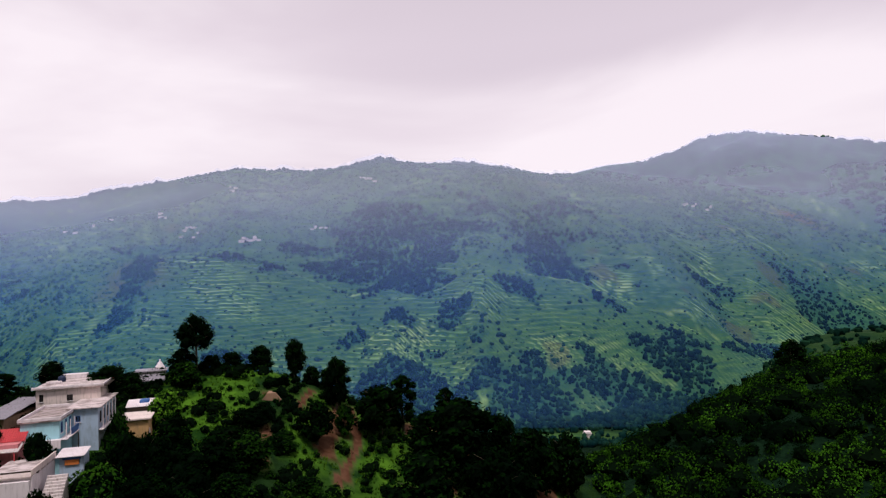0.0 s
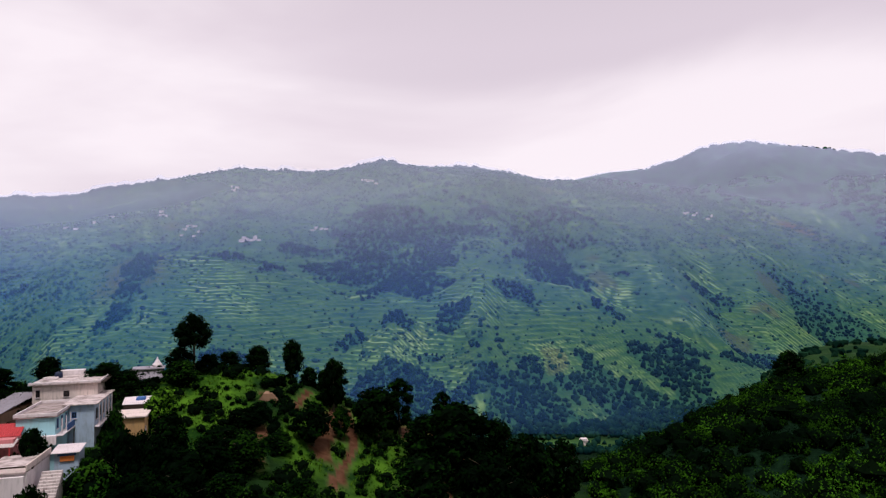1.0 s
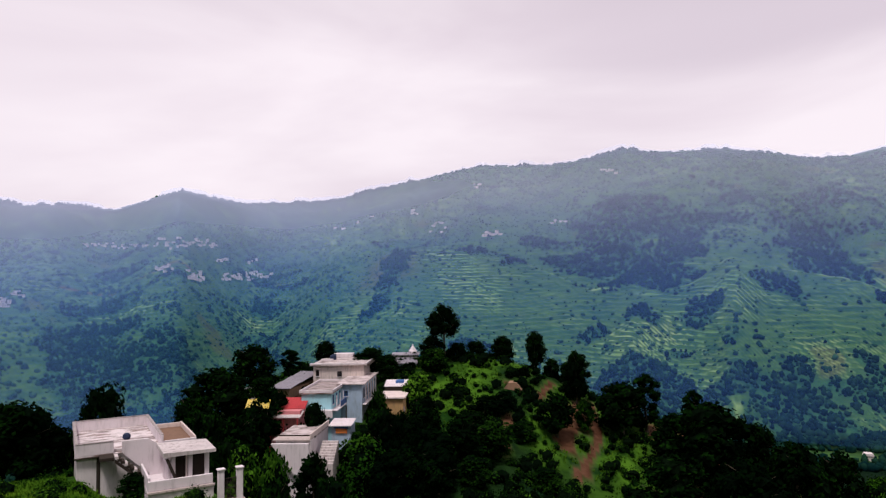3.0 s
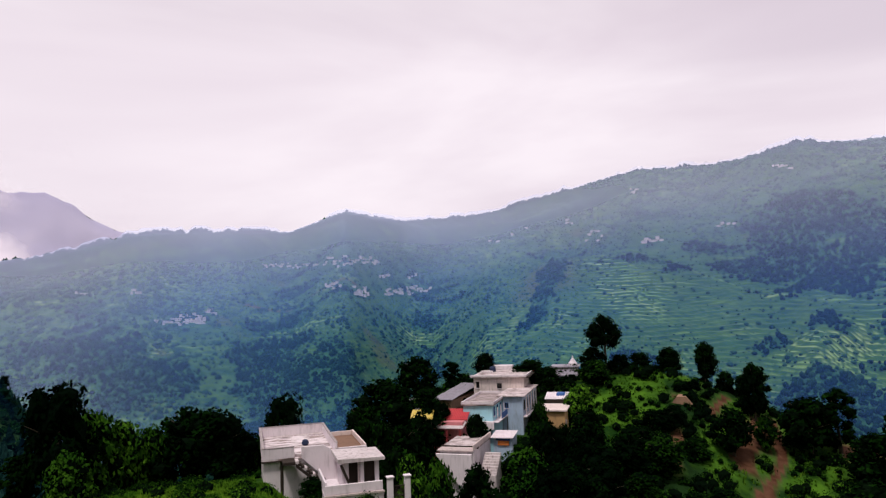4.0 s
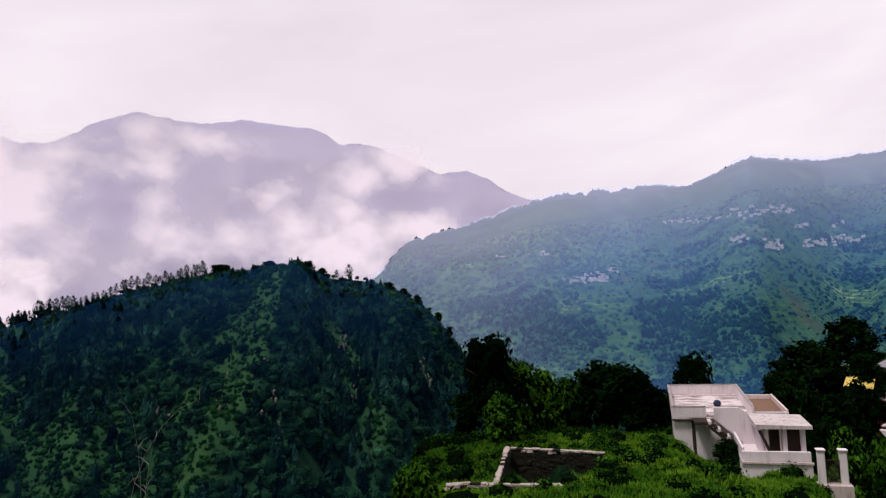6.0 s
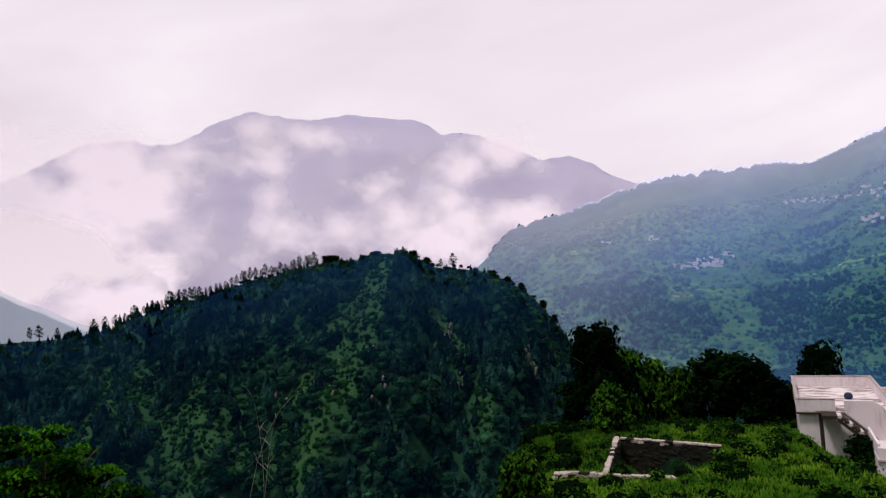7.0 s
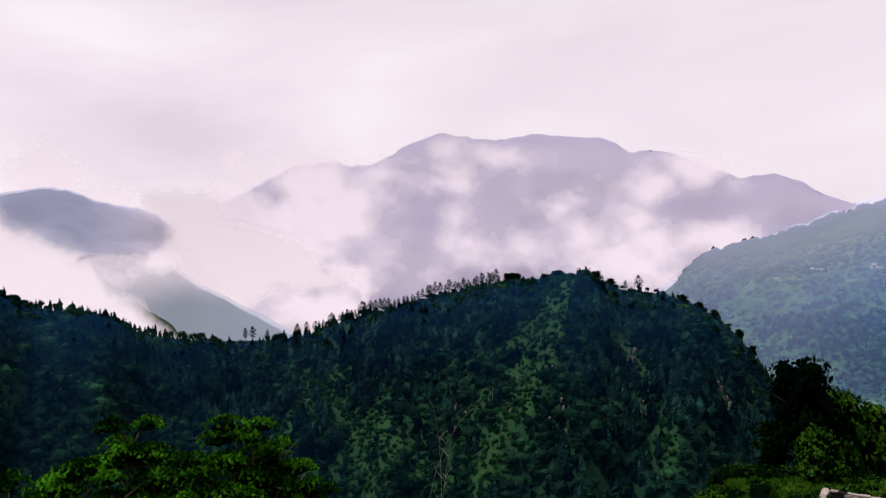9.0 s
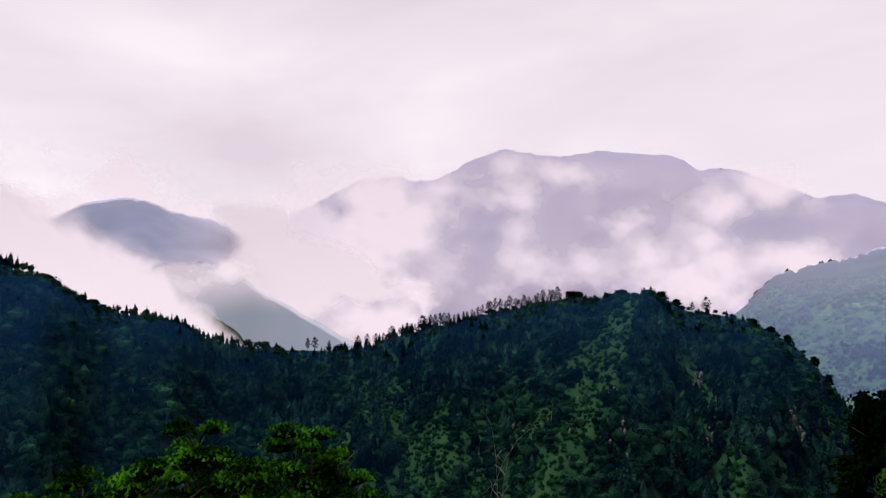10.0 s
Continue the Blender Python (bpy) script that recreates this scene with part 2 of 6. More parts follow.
MAT_VILLAGE_DECK = puddled_deck("village_roof_deck", (0.62, 0.53, 0.54), (0.30, 0.23, 0.22))


def glass_material():
    m, t, bsdf = material("dark_window_glass", 0.08, 0.5)
    bsdf.inputs["Base Color"].default_value = (0.012, 0.013, 0.016, 1)
    return m


MAT_GLASS = glass_material()


def stone_material(name, a, b):
    m, t, bsdf = material(name, 0.92, 0.1)
    info = t.nodes.new("ShaderNodeObjectInfo")
    co = t.nodes.new("ShaderNodeTexCoord")
    c = mix_rgb(t, info.outputs["Random"], a, b)
    c = mix_rgb(t, noise_of(t, 4, 5, 0.6, 0.4, 0.7, co.outputs["Object"]), c, tuple(v * 0.6 for v in a))
    t.links.new(c, bsdf.inputs["Base Color"])
    bump_of(t, bsdf, noise_of(t, 12, 5, 0.6, 0, 1, co.outputs["Object"]), 0.7, 0.03)
    return m


# shaded and lit copies of one stone: dark wall faces, pale caps and piers
MAT_STONE_DARK = stone_material("shade_dark_stone", (0.010, 0.011, 0.008), (0.028, 0.026, 0.020))
MAT_STONE_PALE = stone_material("pale_lit_stone", (0.34, 0.28, 0.25), (0.56, 0.48, 0.45))
MAT_FAR_ROCK = stone_material("weathered_rock", (0.11, 0.10, 0.095), (0.21, 0.19, 0.18))

# ---- the land: bearings in degrees to the left of the first view, distances and heights in metres from the eye ----
def value_noise(x, y, seed):
    xi, yi = np.floor(x).astype(np.int64), np.floor(y).astype(np.int64)
    u, v = x - xi, y - yi
    u, v = u * u * (3 - 2 * u), v * v * (3 - 2 * v)

    def h(a, b):
        n = (a * 374761393 + b * 668265263 + seed * 974634777) & 0x7FFFFFFF
        n = ((n ^ (n >> 13)) * 1274126177) & 0x7FFFFFFF
        return ((n ^ (n >> 16)) & 0xFFFF) / 65535.0

    a, b, c, d = h(xi, yi), h(xi + 1, yi), h(xi, yi + 1), h(xi + 1, yi + 1)
    return (a * (1 - u) + b * u) * (1 - v) + (c * (1 - u) + d * u) * v


def fbm(x, y, size, octaves=4, seed=1):
    """Fractal noise about 0, roughly -1 to 1."""
    total, gain, norm = 0.0, 1.0, 0.0
    for k in range(octaves):
        s = 2.0 ** k / size
        total = total + gain * (value_noise(x * s + 17.3 * k, y * s - 9.1 * k, seed + k) * 2 - 1)
        norm += gain
        gain *= 0.52
    return total / norm * 1.5


def step01(a, b, x):
    t = np.clip((x - a) / (b - a), 0, 1)
    return t * t * (3 - 2 * t)


def crest_at(crest, b):
    c = np.array(sorted(crest))
    fine = np.arange(c[0, 0], c[-1, 0] + 0.2, 0.2)
    k = np.hanning(9)
    k /= k.sum()
    out = []
    for col in (1, 2):
        v = np.interp(fine, c[:, 0], c[:, col])
        v = np.convolve(np.pad(v, 4, mode="edge"), k, mode="valid")
        out.append(np.interp(b, fine, v))
    off = np.maximum(np.maximum(c[0, 0] - b, b - c[-1, 0]), 0)
    return out[0], out[1], np.radians(off) * out[0]


def ridge(b, r, crest, front, back, soft, ends=0.5):
    """A ridge with the given crest line: its height over each bearing and distance."""
    rc, zc, off = crest_at(crest, b)
    d = r - rc
    s = np.where(d < 0, front, back)
    return zc - (np.sqrt((s * d) ** 2 + soft ** 2) - soft) - off * ends


OPPOSITE = [(-40, 1900, 129.4), (-30, 1750, 173.2), (-20, 1600, 213), (-11.5, 1500, 245.4), (-8.7, 1490, 249.4), (-5.8, 1480, 267.5), (-2.9, 1470, 277.5),
            (2, 1450, 280.3), (4.6, 1450, 292.3), (6.8, 1460, 282.1), (10.7, 1480, 273.4), (14.4, 1500, 278), (16.7, 1510, 283), (20.2, 1530, 268),
            (24, 1560, 250), (27.1, 1590, 234), (30.3, 1600, 212), (34, 1580, 209), (36.5, 1560, 197), (39.6, 1530, 208), (41.9, 1500, 219),
            (44.4, 1480, 190), (46.5, 1460, 168), (54.2, 1430, 167), (58.5, 1400, 156), (61.5, 1380, 130), (66.3, 1340, 98), (69.6, 1310, 80),
            (71.1, 1290, 48), (75, 1260, -20)]
BEHIND = [(-60, 2000, 268.4), (-39, 2050, 293.8), (-34.5, 2080, 330.6), (-31, 2100, 370.5), (-28, 2120, 399.5), (-24.4, 2150, 430.9), (-21.5, 2180, 429.9),
          (-19.7, 2200, 406.6), (-17.5, 2220, 386.5), (-14.3, 2250, 389.8), (-11.5, 2300, 380.8), (-6, 2400, 319.3)]
FOREST = [(62, 400, -70), (64.2, 405, -54), (66, 410, -39), (67.4, 415, -23.5), (69, 420, -11.5), (70.6, 425, -4), (72.7, 430, 3.5), (76.2, 430, 6.5),
          (78, 425, 13), (80.8, 425, 17.5), (82.7, 430, 15.5), (85.5, 440, 14.5), (88.9, 450, 10.5), (92.3, 455, 5.5), (95.2, 460, -1), (100, 465, -10),
          (102, 468, -17), (105, 475, -21), (109, 480, -21), (112.1, 470, -19), (115, 455, -14), (118.4, 440, -3.5), (121.7, 425, 2.5), (123.6, 415, 5),
          (125.6, 405, 10.5), (127.8, 395, 21), (130, 390, 25.5), (140, 380, 40)]
MISTY = [(b, 4200, 4200 * math.tan(radians(e))) for b, e in
         [(48, 4.4), (58, 6.3), (61, 7.2), (63, 8.8), (64.3, 9.4), (66.7, 9.2), (69.8, 10.6), (72.6, 12.1), (75.1, 12.1), (76.4, 13.0), (78.3, 13.6), (80.8, 13.8),
          (83.2, 14.2), (86.2, 13.7), (88.1, 13.8), (90.9, 14.5), (93.8, 13.6), (96.2, 12.4), (97.5, 11.7), (98.8, 11.9), (100.6, 12.3), (103.9, 11.6), (106, 10.5),
          (113, 7), (125, 3.6), (150, 3.6)]]
LEFT_PEAK = [(b, 2100, 2100 * math.tan(radians(e))) for b, e in
             [(106, -4), (110, 2), (113.2, 6.7), (114.5, 7.6), (116.7, 8.2), (118.9, 8.6), (120.6, 9.2), (122.2, 9.4), (124.9, 8.6), (127, 7.2), (129, 6.3), (150, 2)]]
MID_HILL = [(b, 1580, 1580 * math.tan(radians(e))) for b, e in
            [(100, -3.6), (104.5, -2.0), (106.7, -0.6), (108.2, 0.1), (109.4, 0.9), (111.6, 1.9), (112.6, 2.7), (113.8, 3.6), (116, 4.3), (119, 4.1), (122, 2.4), (126, 0), (140, -4)]]
VILLAGE_SPUR = [(-12, 152, -42.9), (-8, 150, -37.7), (-4.2, 148, -34.1), (-0.4, 147, -31), (3.4, 147, -27.8), (7, 147, -23.7), (10.9, 148, -19.3), (14.5, 149, -15.8),
                (18, 150, -14.4), (23, 151, -15), (28, 151, -15.2), (33, 146, -16.5), (36, 135, -18), (40, 120, -21.5), (46, 104, -27)]
RIGHT_HILL = [(-60, 240, -2.6), (-38, 235, -16), (-33, 225, -22.3), (-30, 218, -25.1), (-27, 210, -26.9), (-23, 195, -31.6), (-18.8, 180, -36.3), (-14.3, 165, -40.5), (-9.7, 152, -43.8)]
SHOULDER = [(-60, 380, -9.1), (-38, 360, -23.9), (-32, 350, -23.5), (-28.5, 340, -27.2), (-26, 332, -34.9), (-22, 330, -62.6)]
# fall of the hill under the eye: distances, then heights along five bearings
FALL_R = [0, 4, 12, 30, 40, 50, 62, 70, 100, 160]
FALL = [(30, [-1.6, -2.4, -7, -18, -23, -27, -31, -34, -46, -75]), (40, [-1.6, -2.2, -5.5, -10.5, -13, -14.9, -16.7, -18.6, -32, -62]),
        (47, [-1.6, -2.2, -5, -10.5, -12.6, -13.6, -14.6, -16, -30, -64]), (68, [-1.6, -2.2, -5, -10.8, -12.6, -13.8, -14.5, -16.5, -34, -74]),
        (80, [-1.6, -2.4, -7, -17, -22, -28, -35, -40, -58, -95])]


def spur_line(x, y, line, width):
    """How near to a line through (bearing, distance) points: 1 on it, 0 past its width."""
    pts = [(-math.sin(radians(b)) * d, math.cos(radians(b)) * d) for b, d in line]
    best = np.full(np.shape(x), 1e9)
    for (ax, ay), (bx, by) in zip(pts, pts[1:]):
        u = np.clip(((x - ax) * (bx - ax) + (y - ay) * (by - ay)) / ((bx - ax) ** 2 + (by - ay) ** 2), 0, 1)
        best = np.minimum(best, np.hypot(x - ax - u * (bx - ax), y - ay - u * (by - ay)))
    return np.exp(-(best / width) ** 2)


# nearer shoulders of the opposite side, seen edge-on against the ravines behind them
BUTTRESS = [(-26, 850, -102.5), (-23.5, 860, -82.1), (-19.3, 870, -51.4), (-15.8, 880, -26.8), (-11.3, 890, 5.9), (-5.6, 890, 23.1), (-3, 885, 37.7), (-1.5, 880, 21),
            (-0.3, 865, 6.3), (2.1, 850, -5.1), (4, 830, -18.7), (6, 820, -33.3), (9, 800, -60.6), (12, 780, -95.1)]
LEFT_SPUR = [(30, 1060, 40), (24, 1020, 66), (18.4, 1000, 70), (14, 960, 43), (9.7, 900, 12), (5.9, 860, -17.3), (4, 840, -41.7)]
# spurs and ravines that run down it: line, width, height
SPURS = [([(-17.3, 1110), (-19.4, 1010), (-23, 950), (-27, 880)], 42, 26), ([(-24.9, 1240), (-28, 1000)], 60, 24), ([(42, 1350), (40, 1100), (44, 850)], 110, 30),
         ([(58, 1250), (62, 1000), (66, 800)], 110, 30), ([(28, 1350), (30, 1100), (31, 850)], 90, 24), ([(50, 1250), (51, 1000), (54, 800)], 70, 20), ([(8, 1350), (7, 1150)], 70, 22)]
RAVINES = [([(6, 1180), (8, 1040), (5, 940)], 70, 26), ([(-8, 1250), (-10, 1080), (-14, 960), (-20, 920)], 50, 26), ([(35, 1300), (35.5, 1000), (37, 760)], 70, 24),
           ([(23, 1250), (25, 1000), (26, 820)], 60, 30), ([(47, 1250), (48, 900)], 60, 20), ([(-22, 1150), (-24, 1020)], 40, 18)]
# woods, then open terraced fields: bearing, distance, half width, half depth
WOODS = [(3.2, 1030, 100, 112), (10.8, 1052, 34, 16), (-6.3, 848, 26, 32), (-1.4, 790, 18, 26), (4.3, 774, 18, 14), (14.3, 950, 18, 18), (18.6, 968, 30, 10), (7.6, 760, 13, 14),
         (1.1, 712, 18, 12), (-4.7, 660, 28, 18), (-2.6, 706, 8, 14), (-7.4, 700, 14, 18), (-11.6, 738, 12, 14), (-28.5, 1250, 76, 80), (-19.5, 775, 60, 40), (-13.8, 690, 80, 22),
         (-27, 1010, 70, 40), (-8, 655, 80, 30), (-16.5, 705, 80, 46), (4, 655, 60, 22), (57.3, 815, 55, 37), (46.5, 839, 70, 43), (62.9, 923, 58, 49), (-9, 1080, 22, 110)]
HEDGES = [([(-13.0, 860), (-17, 842), (-20.5, 834), (-24, 860)], 11), ([(-8, 1230), (-10, 1080), (-13, 960)], 9), ([(24, 1000), (26, 860)], 16)]
FIELDS = [(16.5, 860, 115, 75), (-0.3, 722, 80, 50), (-7.5, 770, 70, 60), (-18.9, 1020, 36, 80), (-15.7, 990, 50, 34), (-25.7, 1010, 40, 40), (-22.2, 1220, 70, 85), (36.4, 1032, 26, 12),
          (49.7, 1169, 30, 9), (57.3, 862, 40, 9), (41.7, 1035, 40, 8), (38, 900, 28, 9), (66, 900, 30, 9)]


# open grassy ribs of the forest hill: line, width, how open
OPEN_RIBS = [([(80.6, 408), (81.3, 379), (81.9, 358), (82.6, 343), (84.1, 334), (85.6, 310), (88.0, 294), (91, 262)], 12, 1.0), ([(83.5, 373), (88.2, 370), (90.7, 361), (95.0, 344), (97, 326)], 10, 0.8),
             ([(84.0, 361), (87.4, 339), (89.8, 323), (92, 300)], 9, 0.9), ([(76.8, 369), (75.2, 347), (74.0, 321), (73, 295)], 9, 0.7), ([(69.2, 401), (67.4, 385), (66.4, 368)], 7, 0.8),
             ([(101.6, 408), (98.3, 371), (96.5, 327)], 22, 0.9), ([(103.2, 402), (104.6, 385), (106, 350)], 9, 0.85), ([(94.4, 352), (93.5, 318)], 12, 0.8), ([(72.4, 309), (77, 300)], 7, 0.5)]

# bare soil on the spur: bearing, distance, half width, half depth
SOIL = [(3.4, 141, 1.6, 6), (14.7, 136, 1.9, 1.7), (15.1, 121, 1.5, 4), (15.4, 112, 1.6, 3), (22.4, 115, 2.2, 2.5), (9.0, 114, 2.0, 2.2)]


RUIN = [(-47.0, 24.8), (-38.4, 19.0), (-34.4, 21.4), (-39.2, 27.6), (-41.8, 30.0)]


def ruin_depth(b, r):
    """How far inside the walls of the ruin, in metres; negative outside."""
    x, y = -np.sin(np.radians(b)) * r, np.cos(np.radians(b)) * r
    best = np.full(np.shape(x), 1e9)
    for (ax, ay), (bx, by) in zip(RUIN, RUIN[1:] + RUIN[:1]):
        best = np.minimum(best, ((bx - ax) * (y - ay) - (by - ay) * (x - ax)) / math.hypot(bx - ax, by - ay))
    return best


def in_ruin(b, r):
    return ruin_depth(b, r) > -0.2


def patches(x, y, rows):
    """1 inside the patches, falling to 0 round their edges."""
    best = np.zeros(np.shape(x))
    for b, d, wide, deep in rows:
        c, s = math.cos(radians(b)), math.sin(radians(b))
        along, out = x * c + y * s, -x * s + y * c - d
        best = np.maximum(best, np.exp(-((along / wide) ** 4 + (out / deep) ** 4) ** 0.5))
    return best


def tree_line(b):
    """Height of the trees along the far ridges: clumps and bare stretches."""
    return 0.6 + 8.5 * np.clip(0.15 + 0.62 * step01(45, 50, b) + (0.75 - 0.4 * step01(45, 50, b)) * fbm(b * 10, 0 * b, 26, 2, 97) + 0.55 * fbm(b * 10, 0 * b, 5, 2, 99), 0, 1)


def land(x, y):
    """Height and cover (wood, terrace, soil) of the land at x, y."""
    x, y = np.asarray(x, float), np.asarray(y, float)
    b, r = np.degrees(np.arctan2(-x, y)), np.hypot(x, y)
    n_big, n_mid, n_small = fbm(x, y, 420, 4, 3), fbm(x, y, 110, 4, 9), fbm(x, y, 14, 3, 21)
    z = -121 + 6 * n_big + 0.012 * np.maximum(r - 900, 0)
    parts = []
    # opposite hillside
    opp = ridge(b, r, OPPOSITE, 0.47, 0.5, 14, 0.9)
    rc = crest_at(OPPOSITE, b)[0]
    body = step01(-4, -110, r - rc) * step01(560, 720, r)
    for line, width, height in SPURS:
        opp = opp + body * height * spur_line(x, y, line, width)
    for line, width, height in RAVINES:
        opp = opp - body * height * spur_line(x, y, line, width)
    opp = opp + body * (22 * n_big + 10 * n_mid)
    opp = np.maximum(opp, ridge(b, r, BUTTRESS, 0.50, 0.6, 5, 0.9) + 5 * n_mid * step01(-4, -60, r - crest_at(BUTTRESS, b)[0]))
    opp = np.maximum(opp, ridge(b, r, LEFT_SPUR, 0.46, 0.55, 6, 0.9) + 5 * n_mid * step01(-4, -60, r - crest_at(LEFT_SPUR, b)[0]))
    zc = crest_at(OPPOSITE, b)[1]
    opp = np.where(r < rc, np.minimum(opp, r * zc / rc - 0.05 * (rc - r)), opp)
    parts.append(opp)
    parts.append(ridge(b, r, BEHIND, 0.62, 0.4, 25) + 22 * n_mid * step01(0, -200, r - 2150))
    # dark forest hill: ribs and gullies run down its face
    rib = np.sin(np.radians(b) * 46 + 1.6 * n_mid) * 5 + 12 * n_mid + spur_line(x, y, OPEN_RIBS[0][0], 17) * 8 + spur_line(x, y, OPEN_RIBS[3][0], 14) * 5
    rcf = crest_at(FOREST, b)[0]
    forest = ridge(b, r, FOREST, 0.62, 0.75, 7, 0.5) + rib * step01(-3, -45, r - rcf)
    parts.append(forest)
    parts.append(ridge(b, r, MISTY, 0.95, 0.6, 30) + 45 * n_big * step01(0, -300, r - 4100) + 16 * n_mid + 6 * n_small)
    parts.append(ridge(b, r, LEFT_PEAK, 1.15, 0.7, 16) + 20 * n_big * step01(0, -160, r - 2090) + 9 * n_mid + 3 * n_small)
    parts.append(ridge(b, r, MID_HILL, 0.4, 0.45, 20) + 18 * n_mid * step01(40, -120, r - 1580) + 3 * n_small)
    spur = ridge(b, r, VILLAGE_SPUR, 0.335, 0.62, 3, 0.7) + 0.9 * fbm(x, y, 30, 3, 5) * step01(0, -10, r - crest_at(VILLAGE_SPUR, b)[0])
    right = ridge(b, r, RIGHT_HILL, 0.2, 0.5, 5, 0.6) + 2.5 * fbm(x, y, 40, 3, 6)
    should = ridge(b, r, SHOULDER, 0.3, 0.4, 6, 0.6)
    parts += [spur, right, should]
    fall = np.empty(np.shape(b))
    prof = np.array([np.interp(r, FALL_R + [400], list(p) + [p[-1] - 200]) for _, p in FALL])
    bs = np.array([k for k, _ in FALL], float)
    pos = np.interp(b, bs, np.arange(len(bs)))
    i = np.clip(pos.astype(int), 0, len(bs) - 2)
    u = step01(0, 1, pos - i)
    fall = np.take_along_axis(prof, i[None], 0)[0] * (1 - u) + np.take_along_axis(prof, (i + 1)[None], 0)[0] * u
    # behind the eye the hill climbs on
    back = step01(-60, -100, b) + step01(145, 175, b)
    fall = fall + np.clip(back, 0, 1) * (r * 0.55 - np.minimum(0, fall) * 0.9 - 1.2) * step01(2, 20, r)
    fall = fall + 0.35 * n_small * step01(3, 12, r)
    # the ground falls away before the white house
    fall = fall - 1.7 * step01(41.5, 44, b) * step01(49, 46.5, b) * step01(45, 53, r) * step01(72, 66, r)
    # the floor of the ruin lies deeper
    fall = fall - 3.2 * step01(-0.2, 0.5, ruin_depth(b, r))
    parts.append(fall)
    stack = np.array(parts)
    which = stack.argmax(0)
    z = np.maximum(z, stack.max(0))
    which = np.where(z > stack.max(0) + 1e-6, -1, which)
    # cover
    wood, terrace, soil, crop = (np.zeros_like(z) for _ in range(4))
    ravine = sum(spur_line(x, y, l, w * 1.1) for l, w, _ in RAVINES)
    crestness = sum(spur_line(x, y, l, w * 0.9) for l, w, _ in SPURS)
    is_opp = which == 0
    n_fine = fbm(b * 19, r * 1.9, 62, 4, 33)
    tilled = patches(x, y, FIELDS)
    groves = np.maximum(patches(x, y, WOODS), np.maximum.reduce([spur_line(x, y, l, w) for l, w in HEDGES]))
    w_opp = 0.16 + 0.12 * n_mid + 0.42 * n_fine + 0.25 * ravine - 0.25 * crestness + 0.16 * step01(22, 32, b)
    w_opp = np.clip(w_opp + 0.18 * step01(740, 690, r) + 0.3 * step01(660, 600, r) + 0.85 * groves * (1 + 0.35 * n_fine) - 0.25 * tilled, 0, 1)
    wood = np.where(is_opp, step01(0.34, 0.66, w_opp), wood)
    terrace = np.where(is_opp, (1 - wood) * np.clip(0.25 + 0.25 * step01(18, 26, b) + 0.75 * tilled + 0.45 * step01(70, -20, z) * step01(26, 18, b) + 0.5 * step01(0.15, 0.5, n_mid), 0, 1), terrace)
    soil = np.where(is_opp, np.maximum(step01(0.7, 0.9, fbm(x, y, 60, 3, 40)) * (1 - wood) * 0.3, 0.8 * np.maximum(patches(x, y, [(24.7, 960, 30, 40), (-28, 1560, 40, 14)]), spur_line(x, y, [(50, 1035), (45, 1048), (41, 1042)], 4))), soil)
    wood = np.where((which == 1) | (which == 5) | (which == 4) | (which == 3), 0.7, wood)
    steep = fbm(b * 7.5, r * 0.35, 24, 4, 43)
    bare = np.maximum.reduce([k * spur_line(x, y, l, w) for l, w, k in OPEN_RIBS])
    bare = 0.92 * step01(0.12, 0.9, bare + 0.5 * steep * step01(0, 0.3, bare) + 0.2 * n_small)
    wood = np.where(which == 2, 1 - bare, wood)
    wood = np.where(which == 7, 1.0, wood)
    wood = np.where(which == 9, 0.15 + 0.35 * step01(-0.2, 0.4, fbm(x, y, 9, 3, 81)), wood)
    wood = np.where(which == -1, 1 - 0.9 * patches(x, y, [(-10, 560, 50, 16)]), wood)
    # the ruin's floor takes the near-black cover, in place of its shade
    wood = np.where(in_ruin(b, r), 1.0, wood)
    terrace = np.where(which == -1, 0.35 * (1 - wood), terrace)
    terrace = np.where(which == 8, 1.0, terrace)
    wood = np.where(which == 8, 0.7, wood)
    sp = which == 6
    plot = fbm(x * 1.6, y * 0.7, 17, 3, 51)
    soil = np.where(sp, np.maximum(step01(0.6, 0.75, plot) * step01(20, 16, b) * 0.6, 0.95 * np.maximum(patches(x, y, SOIL), np.maximum(spur_line(x, y, [(8.2, 141), (7.6, 128), (8.6, 118), (9.4, 112)], 1.2), spur_line(x, y, [(11.2, 144), (12.4, 134)], 1.2)))), soil)
    soil = np.where(sp, step01(0.3, 0.62, soil), soil)
    wood = np.where(sp, (1 - soil) * np.clip(step01(-0.15, -0.4, plot) * 0.7 + 0.7 * step01(21, 25, b) + 0.8 * step01(6, 0, b) + 0.6 * step01(122, 108, r), 0, 0.9), wood)
    terrace = np.where(sp, 0.6, terrace)
    # terraces: the slope is cut in steps
    for sel, step in ((is_opp | (which == -1), 4.4), (which == 8, 4.0), (sp, 1.5)):
        q = (z + 1.2 * n_mid + step * (1.6 * fbm(x, y, 120, 3, 70) + 0.25 * fbm(x, y, 22, 2, 74))) / step
        f = q - np.floor(q)
        cut = (step01(0.55, 1.0, f) - f) * step
        z = np.where(sel, z + cut * terrace * 0.75, z)
        crop = np.where(sel, step01(0.20, 0.32, f) * step01(0.56, 0.44, f) * terrace * (0.22 + 0.78 * step01(-0.3, 0.5, fbm(x, y, 60, 4, 77))) * (0.25 if step < 2 else 0.35 if step == 4.0 else 1.0), crop)
